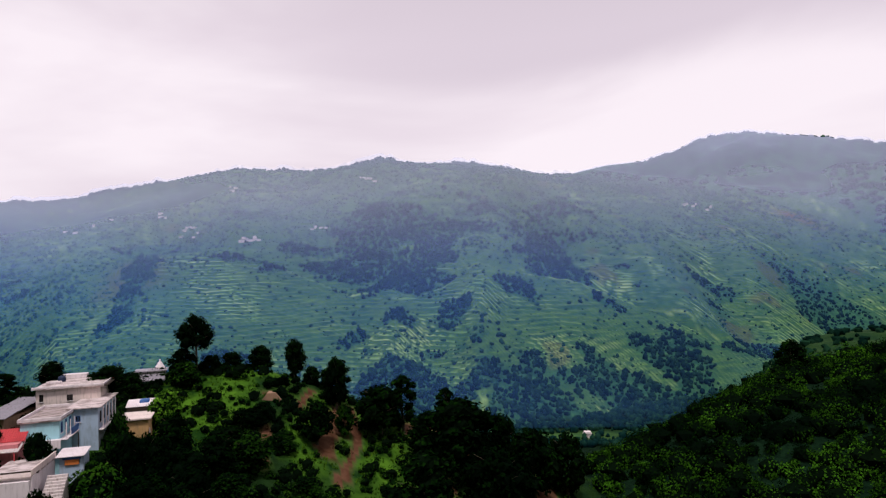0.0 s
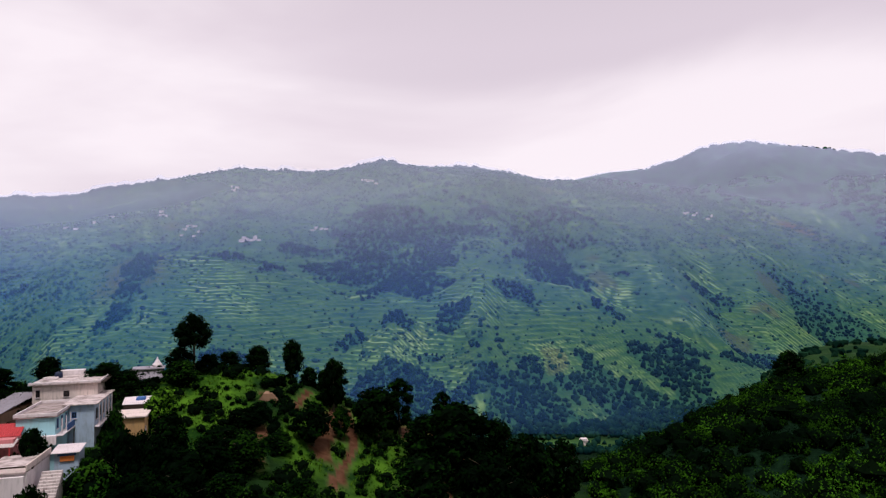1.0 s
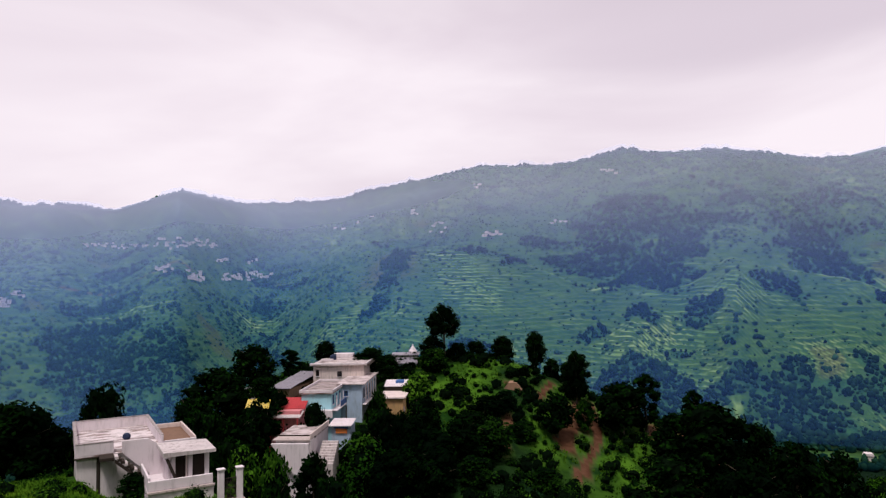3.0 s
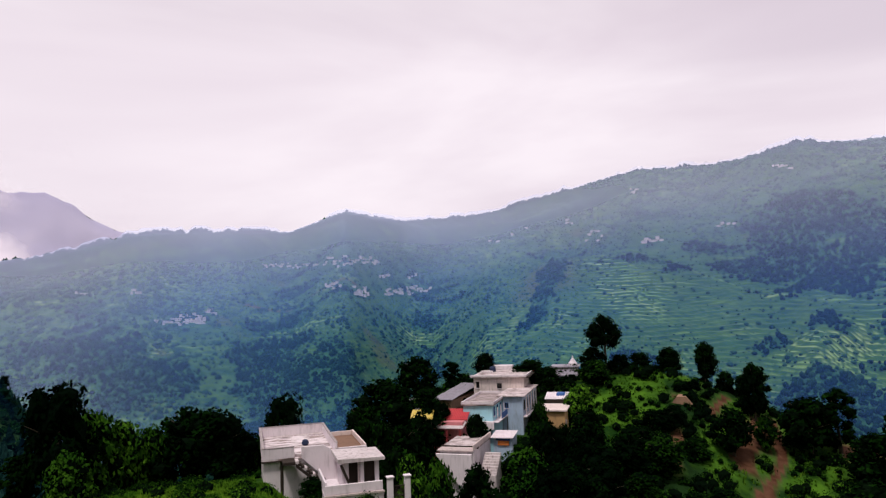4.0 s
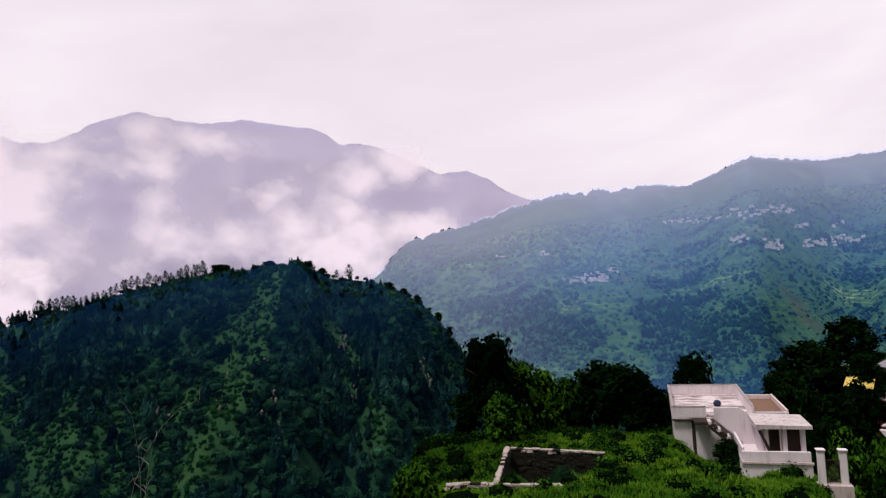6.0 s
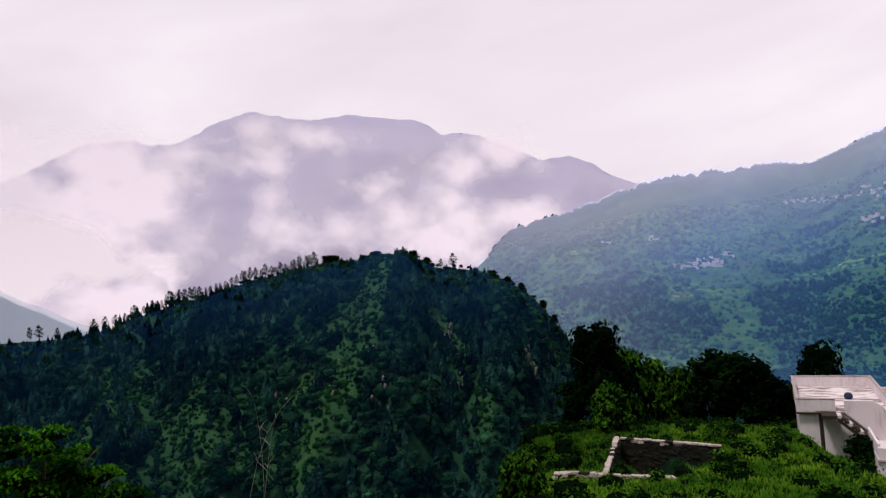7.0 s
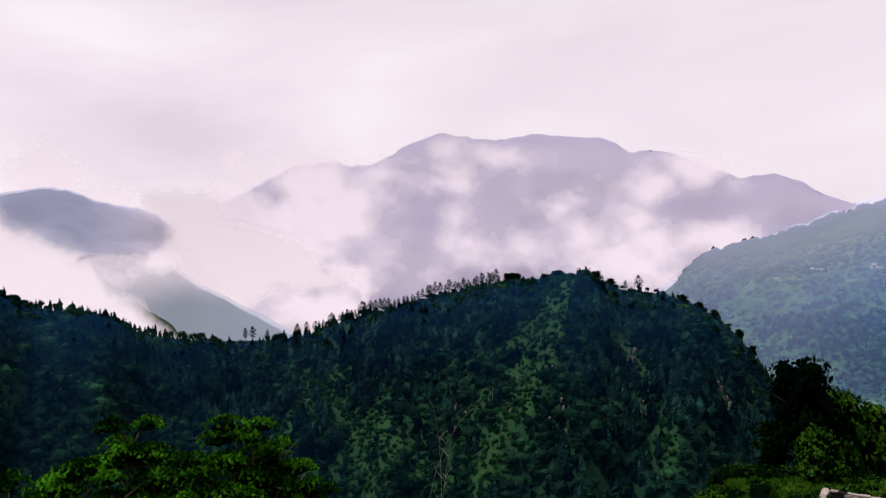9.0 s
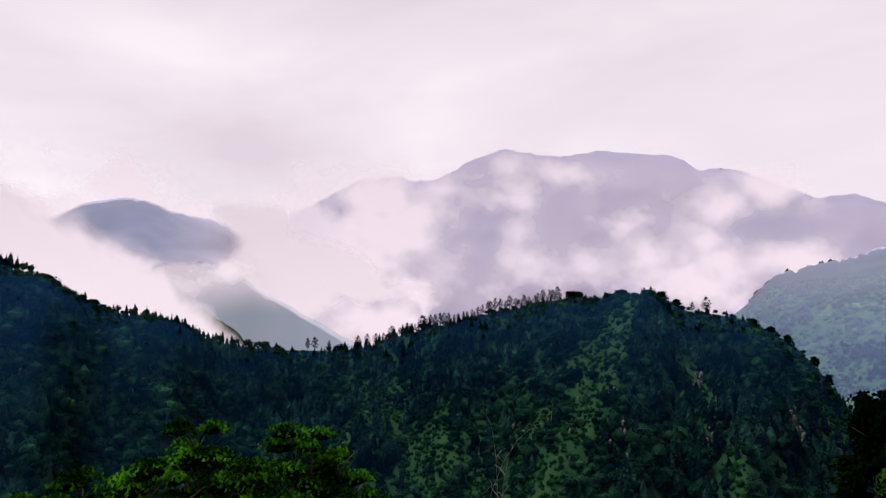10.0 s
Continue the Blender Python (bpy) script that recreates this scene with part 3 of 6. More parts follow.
    # paler crop colour along the crests of the nearer shoulders
    edge = np.maximum(spur_line(x, y, [(b0, r0) for b0, r0, _ in BUTTRESS[3:11]], 4), spur_line(x, y, [(b0, r0) for b0, r0, _ in LEFT_SPUR[2:6]], 4))
    crop = np.where(is_opp, np.maximum(crop, 0.75 * edge), crop)
    return z, wood * (1 - 0.8 * np.where(is_opp, edge, 0)), crop, soil, which


def fast_mesh(name, verts, quads, smooth=True):
    me = bpy.data.meshes.new(name)
    quads = np.asarray(quads, np.int32)
    me.vertices.add(len(verts))
    me.vertices.foreach_set("co", np.asarray(verts, np.float32).ravel())
    k = quads.shape[1]
    me.loops.add(quads.size)
    me.loops.foreach_set("vertex_index", quads.ravel())
    me.polygons.add(len(quads))
    me.polygons.foreach_set("loop_start", np.arange(0, quads.size, k, dtype=np.int32))
    me.polygons.foreach_set("use_smooth", np.full(len(quads), smooth))
    me.update(calc_edges=True)
    return me


def grid_quads(rows, cols, closed):
    i = np.arange(rows - 1)[:, None] * cols
    j = np.arange(cols if closed else cols - 1)[None]
    n = (j + 1) % cols
    return np.stack([i + j, i + n, i + cols + n, i + cols + j], -1).reshape(-1, 4)


def build_ground():
    bear = np.concatenate([np.arange(-43, 134, 0.28), np.arange(134, 317, 3.0)])
    dist = np.concatenate([np.arange(0.0, 20, 1.0), np.arange(20, 100, 1.4), np.arange(100, 260, 2.4), np.arange(260, 480, 4.5), np.arange(480, 640, 10),
                           np.arange(640, 1300, 2.9), np.arange(1300, 1620, 6), np.arange(1620, 2400, 24), np.arange(2400, 3950, 60), np.arange(3950, 4330, 16), np.arange(4330, 4950, 100)])
    bb, rr = np.meshgrid(np.radians(bear), dist)
    x, y = -np.sin(bb) * rr, np.cos(bb) * rr
    z, wood, crop, soil, which = land(x, y)
    me = fast_mesh("ground", np.stack([x, y, z], -1).reshape(-1, 3), grid_quads(len(dist), len(bear), True))
    cover = me.color_attributes.new("cover", "FLOAT_COLOR", "POINT")
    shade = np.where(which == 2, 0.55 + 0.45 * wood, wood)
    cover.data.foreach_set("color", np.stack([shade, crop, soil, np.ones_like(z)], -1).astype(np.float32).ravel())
    fresh = np.where((which == 6) | (which == 9), 1.0, np.where(which == 2, 0.14, 0.0)) * (1 - soil) * ~in_ruin(np.degrees(bb), rr)
    shrubs = np.where((which == 0) | (which == 1), 1.0, np.where(which == 2, 0.35, 0.0))
    lush = me.color_attributes.new("lush", "FLOAT_COLOR", "POINT")
    lush.data.foreach_set("color", np.stack([fresh, shrubs, fresh, np.ones_like(z)], -1).astype(np.float32).ravel())
    ob = tagged(new("ground", me), "green monsoon hills with terraced fields and woods", "ground", kind="structure")
    me.materials.append(MAT_LAND)
    return ob


ground = build_ground()

# ---- mist and cloud ----
def sheet(name, bear, dist, z, colour, density, label):
    """A sheet of mist over rows of distance and columns of bearing, with its own colour and density at every point."""
    bb = np.radians(np.broadcast_to(bear, np.shape(z)))
    co = np.stack([-np.sin(bb) * dist, np.cos(bb) * dist, z], -1).reshape(-1, 3)
    quads = grid_quads(z.shape[0], z.shape[1], False)
    quads = quads[np.ravel(density)[quads].max(1) > 0.0015]
    me = fast_mesh(name, co, quads)
    at = me.color_attributes.new("mist", "FLOAT_COLOR", "POINT")
    rgba = np.concatenate([np.broadcast_to(colour, (*z.shape, 3)), np.clip(density, 0, 0.985)[..., None]], -1)
    at.data.foreach_set("color", rgba.astype(np.float32).ravel())
    me.materials.append(MAT_MIST)
    return tagged(new(name, me), label, "mist", kind="stuff")


def blend(a, b, u):
    return np.asarray(a) * (1 - u[..., None]) + np.asarray(b) * u[..., None]


def build_haze():
    # blue haze that lies along the hillside opposite and thickens towards its ridges; it thins out just above them
    for name, bear, crest, label in (("hillside_haze", np.arange(-11.5, 75.55, 0.2), OPPOSITE, "thin blue haze along the terraced hillside"),
                                     ("ridge_haze", np.arange(-43, -11.45, 0.25), BEHIND, "blue-grey haze along the wooded slope and ridge")):
        bear = bear[None]
        u = np.linspace(0, 1, 90)[:, None]
        rc = crest_at(crest, bear)[0]
        dist = 540 + u * (rc - 10 - 540)
        bb = np.radians(bear)
        x, y = -np.sin(bb) * dist, np.cos(bb) * dist
        z = land(x, y)[0]
        # the sheet spans the ravines from shoulder to shoulder
        rise = np.maximum.accumulate((z + 11) / dist, 0) + 0.000004 * (dist - 540)
        # and leans back over the crest, among the trees there
        top = (1.2 * tree_line(bear) * (1 + 0.2 * step01(45, 50, bear)) + 2.0) * (1 - 0.42 * step01(58, 66, bear))
        rise = np.minimum(rise, (crest_at(crest, bear)[1] + 1.0 + top * step01(-130, -10, dist - rc)) / rc + 0.000002 * (dist - rc))
        z = rise * dist
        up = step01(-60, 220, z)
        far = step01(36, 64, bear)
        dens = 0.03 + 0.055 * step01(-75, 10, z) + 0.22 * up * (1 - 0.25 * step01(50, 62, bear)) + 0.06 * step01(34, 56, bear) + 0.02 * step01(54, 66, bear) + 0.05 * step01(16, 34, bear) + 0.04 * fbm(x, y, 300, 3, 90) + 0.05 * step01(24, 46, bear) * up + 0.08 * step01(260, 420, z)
        # haze of distance is put into the sheet's colour: blue low down, paler above
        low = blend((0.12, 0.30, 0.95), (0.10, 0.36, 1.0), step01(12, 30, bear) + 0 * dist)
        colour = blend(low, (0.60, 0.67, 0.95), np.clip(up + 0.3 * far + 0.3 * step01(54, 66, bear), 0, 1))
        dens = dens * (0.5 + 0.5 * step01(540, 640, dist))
        # it thins out above them
        z = np.concatenate([z, z[-1:] * (1 + 5 / rc) + 1.6])
        dist = np.concatenate([dist, dist[-1:] + 5])
        dens = np.concatenate([dens, 0 * dens[-1:]])
        colour = np.concatenate([colour, colour[-1:]])
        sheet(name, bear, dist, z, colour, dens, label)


# cloud puffs before the high mountain: bearing, angle of elevation, half width, half height, density
CLOUD_PUFFS = [(89.9, 12.3, 2.4, 1.4, 0.95), (86.7, 12.6, 2.2, 1.0, 0.8), (92.4, 10.2, 3.4, 0.9, 0.75), (99.8, 9.6, 3.8, 2.4, 1), (104.1, 6.5, 5.2, 4.0, 1), (81.7, 8.7, 1.9, 1.0, 0.6),
               (74.3, 8.6, 2.2, 1.7, 0.9), (76.5, 5.9, 2.9, 1.9, 0.85), (70.3, 10.6, 1.9, 1.5, 0.75), (69.1, 8.6, 2.4, 1.0, 0.55), (75.3, 3.4, 5.3, 1.9, 0.95), (88.8, 3.0, 2.9, 1.7, 0.65),
               (83.9, 4.1, 2.9, 1.7, 0.6), (69.0, 3.8, 2.9, 1.9, 0.75), (90.5, 5.4, 1.3, 2.4, 0.5), (96.8, 10.4, 2.2, 1.1, 0.75), (105.6, 10.2, 2.9, 1.7, 1), (102.4, 10.6, 2.2, 1.3, 1)]


def build_clouds():
    # veil along the high mountain: its own colour gives the lilac haze, dim slopes show through
    bear = np.arange(46, 146, 0.4)[None]
    u = np.linspace(0, 1, 80)[:, None]
    rc = crest_at(MISTY, bear)[0]
    start = np.interp(bear, [108, 113], [2720, 2950])
    dist = start + u * (rc + 8 - start)
    bb = np.radians(bear)
    x, y = -np.sin(bb) * dist, np.cos(bb) * dist
    z = land(x, y)[0]
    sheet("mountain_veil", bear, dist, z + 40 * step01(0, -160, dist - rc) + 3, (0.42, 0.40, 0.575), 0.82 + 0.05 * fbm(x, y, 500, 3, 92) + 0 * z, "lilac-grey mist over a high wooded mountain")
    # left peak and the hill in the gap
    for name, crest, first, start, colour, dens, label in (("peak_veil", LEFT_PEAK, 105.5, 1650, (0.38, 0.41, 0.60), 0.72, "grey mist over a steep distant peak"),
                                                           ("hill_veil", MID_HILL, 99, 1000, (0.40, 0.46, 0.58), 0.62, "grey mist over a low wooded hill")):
        bear = np.arange(first, 146, 0.4)[None]
        rc, zc = crest_at(crest, bear)[:2]
        dist = start + u * (rc - 6 - start)
        bb = np.radians(bear)
        x, y = -np.sin(bb) * dist, np.cos(bb) * dist
        z = land(x, y)[0] + 13 * step01(30, -60, dist - rc) + 0.6
        rise = np.maximum.accumulate(z / dist, 0) + 0.000001 * (dist - start)
        if crest is MID_HILL:
            # a smooth bank that leans towards the hill, a little higher than its crest
            dist = 1150 + u * 190 + 0 * bear
            x, y = -np.sin(bb) * dist, np.cos(bb) * dist
            rise = -0.1 + u * (zc / rc + 0.109)
            # cloud clings to its top
            n = fbm(x, y, 150, 4, 95)
            white = step01(-1.2, 1.0, (rise * rc - 52) / 40 + 0.35 * n) * step01(106, 112, bear)
            sheet(name, bear, dist, rise * dist, blend(colour, (0.68, 0.65, 0.76), white), ((dens + 0.06 * n) * step01(first, first + 3, bear) * (1 - white) + 0.84 * white) * step01(1.0, 0.955, u), label)
        else:
            soft = 0.08 * fbm(x, y, 130, 4, 95)
            sheet(name, bear, dist, rise * dist, blend(colour, (0.52, 0.50, 0.64), step01(121, 113, bear) + 0 * z), (dens + soft + 0.2 * step01(121, 113, bear)) * step01(first, first + 3, bear), label)
    # cloud banks: soft torn sheets that lean back against the mountain
    bear = np.arange(52, 146, 0.14)[None]
    elev = np.linspace(-3, 16.5, 150)[:, None]
    dist = 2250 + elev * 60 + 0 * bear
    z = dist * np.tan(np.radians(elev)) + 0 * bear
    s, h = bear + 0 * elev, elev + 0 * bear
    torn = fbm(s, h * 1.25, 3.2, 5, 62)
    ss, hh = s + 1.5 * fbm(s, h, 4.5, 5, 64) + 0.3 * torn, h + 1.1 * fbm(s + 40, h, 3.6, 5, 65)
    body = np.zeros_like(s)
    for b0, e0, wide, tall, full in CLOUD_PUFFS:
        body = np.maximum(body, full * np.exp(-(((ss - b0) / wide) ** 2 + ((hh - e0) / tall) ** 2) * 0.5))
    # the mass beyond, that fills the gap towards the left
    top = np.interp(s, [52, 94, 97, 100, 104, 108, 112, 118, 124, 132], [-3, -3, 3, 8, 12.0, 12.2, 11.5, 11.0, 11.5, 12])
    low = np.interp(s, [98, 101, 104, 108, 112], [0.6, 2.6, 2.4, 1.2, -6])
    body = np.maximum(body, step01(-0.8, 1.1, (top - 1.5 - hh) / 3.4 + 0.6 * torn) * step01(-0.9, 0.9, (hh - low) / 1.1))
    body = np.maximum(body, 0.62 * step01(96, 100, s) * step01(4, 2, h))
    over = h - np.degrees(np.arctan(crest_at(MISTY, s)[1] / 4200))
    body = (0.20 + 0.10 * torn) * step01(0.9, -0.7, over) * step01(108, 104, s) + 0.80 * step01(0.02, 1.05, body * (1 + 0.35 * torn) + 0.16 * torn)
    edge = step01(52, 60, s) * step01(16.4, 12.5, h + 0.8 * torn)
    sheet("cloud_bank", bear, dist, z, (0.80, 0.735, 0.82), np.clip(body, 0, 1) * edge * 0.93, "torn white monsoon cloud lying along the mountain")
    # cloud in the gap behind the low hill: its tail hides the right shoulder of the peak
    bear = np.arange(95, 146, 0.16)[None]
    elev = np.linspace(-5, 10.5, 110)[:, None]
    dist = 1690 + (elev + 4) * 22 + 0 * bear
    z = dist * np.tan(np.radians(elev)) + 0 * bear
    s, h = bear + 0 * elev, elev + 0 * bear
    torn = fbm(s, h * 1.3, 3.0, 5, 71)
    ss, hh = s + 0.9 * fbm(s, h, 4, 5, 73), h + 0.7 * fbm(s + 30, h, 3, 5, 74)
    top = np.interp(s, [101, 104, 108, 111, 112.6, 114.8, 119.1, 121.2, 123.6, 125.6, 127.0, 131, 140], [3, 6, 7.6, 7.4, 6.0, 4.0, 4.1, 5.1, 5.5, 6.9, 7.2, 10.0, 11])
    low = np.interp(s, [101, 106, 108, 110, 113, 115, 117, 119, 140], [2.2, 1.2, -0.5, -3, -3, -3, -3, -3, -3])
    dens = step01(-0.5, 0.6, (top - hh) / 1.3 + 0.45 * torn) * step01(-0.8, 0.8, (hh - low) / 0.9 + 0.5 * torn)
    tail = np.exp(-(((ss - 111.3) / 2.6) ** 2 + ((hh - 6.2) / 3.2) ** 2)) + 0.7 * np.exp(-(((ss - 113.6) / 2.0) ** 2 + ((hh - 8.2) / 1.0) ** 2))
    dens = np.maximum(dens, step01(0.15, 0.75, tail + 0.25 * torn * step01(0, 0.3, tail)))
    dens = dens * (1 - 0.6 * np.exp(-((ss - 115.4) / 1.7) ** 2 - ((hh - 3.5) / 1.3) ** 2))
    sheet("gap_cloud", bear, dist, z, (0.90, 0.835, 0.92), dens * 0.95 * step01(95, 100, s) * step01(10.4, 8.4, h), "white cloud filling the gap between the mountains")
    # low cloud before the peak and the low hill: its upper edge climbs to the left
    bear = np.arange(106, 146, 0.16)[None]
    dist = 1060 + (elev + 5) * 18 + 0 * bear
    z = dist * np.tan(np.radians(elev)) + 0 * bear
    s, h = bear + 0 * elev, elev + 0 * bear
    torn = fbm(s, h * 1.2, 2.6, 5, 81)
    hh = h + 0.5 * fbm(s, h, 2.2, 5, 84)
    top = np.interp(s + 0.7 * fbm(s + 30, h, 2.5, 5, 83), [108, 112, 113.5, 114.6, 115.8, 117.3, 119, 121.2, 123.1, 124.7, 127, 131, 140], [-6, -4, -2.2, -1.0, 0.1, 1.7, 3.5, 4.8, 5.4, 6.5, 7.0, 10, 11])
    dens = step01(-1.1, 0.8, (top - hh) / 1.5 + 0.5 * torn)
    wisp = 0.85 * np.exp(-((s - 115.6) / 3.4) ** 2 - ((hh - 3.3) / 1.7) ** 2)
    dens = np.maximum(dens, step01(0.0, 1.0, wisp * (1 + 0.9 * torn)))
    sheet("low_cloud", bear, dist, z, (0.90, 0.835, 0.92), dens * 0.95 * step01(106, 109, s) * step01(10.4, 8.4, h), "low white cloud drifting before a distant peak")


def build_near_haze():
    # a breath of blue haze before the dark hill, its blue put into a thin sheet's colour
    bear = np.arange(60, 134.1, 0.5)[None]
    u = np.linspace(0, 1, 90)[:, None]
    rc = crest_at(FOREST, bear)[0]
    dist = 185 + u * (rc - 12 - 185)
    bb = np.radians(bear)
    x, y = -np.sin(bb) * dist, np.cos(bb) * dist
    z = land(x, y)[0]
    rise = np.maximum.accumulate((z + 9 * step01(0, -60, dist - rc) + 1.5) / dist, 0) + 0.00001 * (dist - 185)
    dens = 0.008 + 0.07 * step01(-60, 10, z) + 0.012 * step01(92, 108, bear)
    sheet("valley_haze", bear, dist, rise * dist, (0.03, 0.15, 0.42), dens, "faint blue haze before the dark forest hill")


build_haze()
build_near_haze()
build_clouds()

# ---- trees ----
rng = np.random.default_rng(7)


def part(name, me, mat, parent, label=""):
    if isinstance(me, bmesh.types.BMesh):
        data = bpy.data.meshes.new(name)
        me.to_mesh(data)
        me.free()
        me = data
    if mat is not None:
        me.materials.append(mat)
    ob = new(name, me)
    ob.parent = parent
    return tagged(ob, label) if label else ob


def unit(v):
    return v / np.maximum(np.linalg.norm(v, axis=-1, keepdims=True), 1e-9)


def leaves_on(centres, normals, size, rnd, droop=0.25):
    """Small folded leaves: one quad each, bent along its rib."""
    n = len(centres)
    side = unit(np.cross(normals, unit(rnd.normal(size=(n, 3)))))
    tip = unit(np.cross(side, normals))
    tip = tip * np.where(tip[:, 2:] > 0, -1, 1)
    tip = unit(tip + np.array([0, 0, -droop]))
    s = size * rnd.uniform(0.6, 1.35, (n, 1))
    a = centres - tip * s * 0.5
    c = centres + tip * s * 0.6
    fold = normals * s * 0.12
    b, d = centres + side * s * 0.36 - fold, centres - side * s * 0.36 - fold
    v = np.stack([a, b, c, d], 1).reshape(-1, 3)
    return v, np.arange(4 * n).reshape(-1, 4)


def lumps(centres, radii, rnd, squash=0.8, jitter=0.25):
    """Dense inner foliage: rough low lumps, each its own island."""
    bm = bmesh.new()
    bmesh.ops.create_icosphere(bm, subdivisions=1, radius=1)
    base = np.array([v.co for v in bm.verts])
    tri = np.array([[v.index for v in f.verts] for f in bm.faces])
    bm.free()
    k = len(base)
    v = base[None] * np.asarray(radii)[:, None, None] * (1 + jitter * rnd.normal(size=(len(centres), k, 1)))
    v[..., 2] *= squash
    v = v + np.asarray(centres)[:, None]
    f = tri[None] + (np.arange(len(centres)) * k)[:, None, None]
    return v.reshape(-1, 3), f.reshape(-1, 3)


def join_mesh(name, pieces, smooth=False):
    """Joins pieces (points, faces) into one mesh; a third entry gives the piece's material slot."""
    verts, tris, slots, base = [], [], [], 0
    for v, f, *slot in pieces:
        f = np.asarray(f)
        if f.shape[1] == 4:
            f = np.concatenate([f[:, [0, 1, 2]], f[:, [0, 2, 3]]])
        verts.append(v)
        tris.append(f + base)
        slots.append(np.full(len(f), slot[0] if slot else 0, np.int32))
        base += len(v)
    me = fast_mesh(name, np.concatenate(verts), np.concatenate(tris), smooth)
    me.polygons.foreach_set("material_index", np.concatenate(slots))
    return me


def tube(points, radii, sides=6):
    p = np.asarray(points, float)
    rings = []
    for i in range(len(p)):
        d = unit(p[min(i + 1, len(p) - 1)] - p[max(i - 1, 0)])
        u = unit(np.cross(d, [0.31, 0.87, 0.38]))
        w = np.cross(d, u)
        a = np.arange(sides) * 2 * np.pi / sides
        rings.append(p[i] + radii[i] * (np.cos(a)[:, None] * u + np.sin(a)[:, None] * w))
    return np.concatenate(rings), grid_quads(len(p), sides, True)


def wood_of(height, spread, rnd, limbs=5, girth=0.16, fork=0.35):
    """Tapered, slightly bent trunk with rising limbs."""
    bend = rnd.normal(size=2) * 0.05 * height
    z = np.linspace(-0.6, height * 0.86, 7)
    u = z / height
    trunk = np.stack([bend[0] * u ** 2, bend[1] * u ** 2, z], -1)
    pieces = [tube(trunk, girth * (1.25 - u * 1.15) + 0.02)]
    for k in range(limbs):
        h = height * rnd.uniform(fork, 0.75)
        a = 2.4 * k + rnd.uniform(0, 1)
        reach = spread * rnd.uniform(0.25, 0.42)
        start = np.array([bend[0] * (h / height) ** 2, bend[1] * (h / height) ** 2, h])
        out = np.array([math.cos(a), math.sin(a), 0]) * reach
        pts = [start + out * s + np.array([0, 0, height * 0.20 * s ** 0.8]) for s in (0, 0.35, 0.7, 1.0)]
        pieces.append(tube(pts, [girth * 0.5, girth * 0.38, girth * 0.24, girth * 0.1], 5))
    return pieces


def crown_of(height, spread, rnd, clumps=16, leaves=70, leaf=0.45, low=0.25, shape=1.0):
    """A crown of many clumps with leaves all over them, uneven and with gaps."""
    pieces, cs, rs = [], [], []
    for k in range(clumps):
        h = low + (1 - low) * ((k + rnd.uniform(0.2, 0.8)) / clumps)
        w = math.sin(math.pi * min(1, max(0.08, ((h - low) / (1 - low)) ** shape * 0.82 + 0.14))) ** 0.7
        a = k * 2.399 + rnd.uniform(-0.5, 0.5)
        q = 0.5 * spread * w * math.sqrt(rnd.uniform(0.15, 1.0)) * 0.8
        cs.append([math.cos(a) * q, math.sin(a) * q, h * height * 0.93])
        rs.append(spread * rnd.uniform(0.13, 0.22))
    cs, rs = np.array(cs), np.array(rs)
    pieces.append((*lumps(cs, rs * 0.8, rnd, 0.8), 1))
    for c, r in zip(cs, rs):
        d = unit(rnd.normal(size=(leaves, 3)) + np.array([0, 0, 0.35]))
        p = c + d * r * rnd.uniform(0.8, 1.25, (leaves, 1)) * np.array([1, 1, 0.8])
        n = unit(d + 0.6 * rnd.normal(size=(leaves, 3)) + np.array([0, 0, 0.5]))
        pieces.append(leaves_on(p, n, leaf, rnd))
    return pieces


def pine_crown(height, spread, rnd, tiers=11, low=0.32):
    """Uneven whorls of drooping needle sprays round the stem, with sky between them."""
    cs, ns = [], []
    for k in range(tiers):
        u = k / (tiers - 1)
        h = height * (low + (1 - low) * u * 0.97)
        w = spread * 0.5 * (math.sin(math.pi * (0.22 + 0.74 * u)) ** 0.8) * rnd.uniform(0.6, 1.1) + 0.12
        for a in np.arange(0, 2 * np.pi, 2 * np.pi / 6):
            if rnd.uniform() < 0.35:
                continue
            a = a + rnd.uniform(-0.5, 0.5)
            for s in (0.4, 0.75, 1.0):
                for _ in range(3):
                    cs.append(np.array([math.cos(a) * w * s, math.sin(a) * w * s, h + rnd.normal() * 0.3 - 0.1 * w * s]) + rnd.normal(size=3) * 0.16)
                    ns.append(unit(np.array([math.cos(a) * 0.4, math.sin(a) * 0.4, 1.0]) + 0.7 * rnd.normal(size=3)))
    return [leaves_on(np.array(cs), np.array(ns), 0.62, rnd, 0.4)]


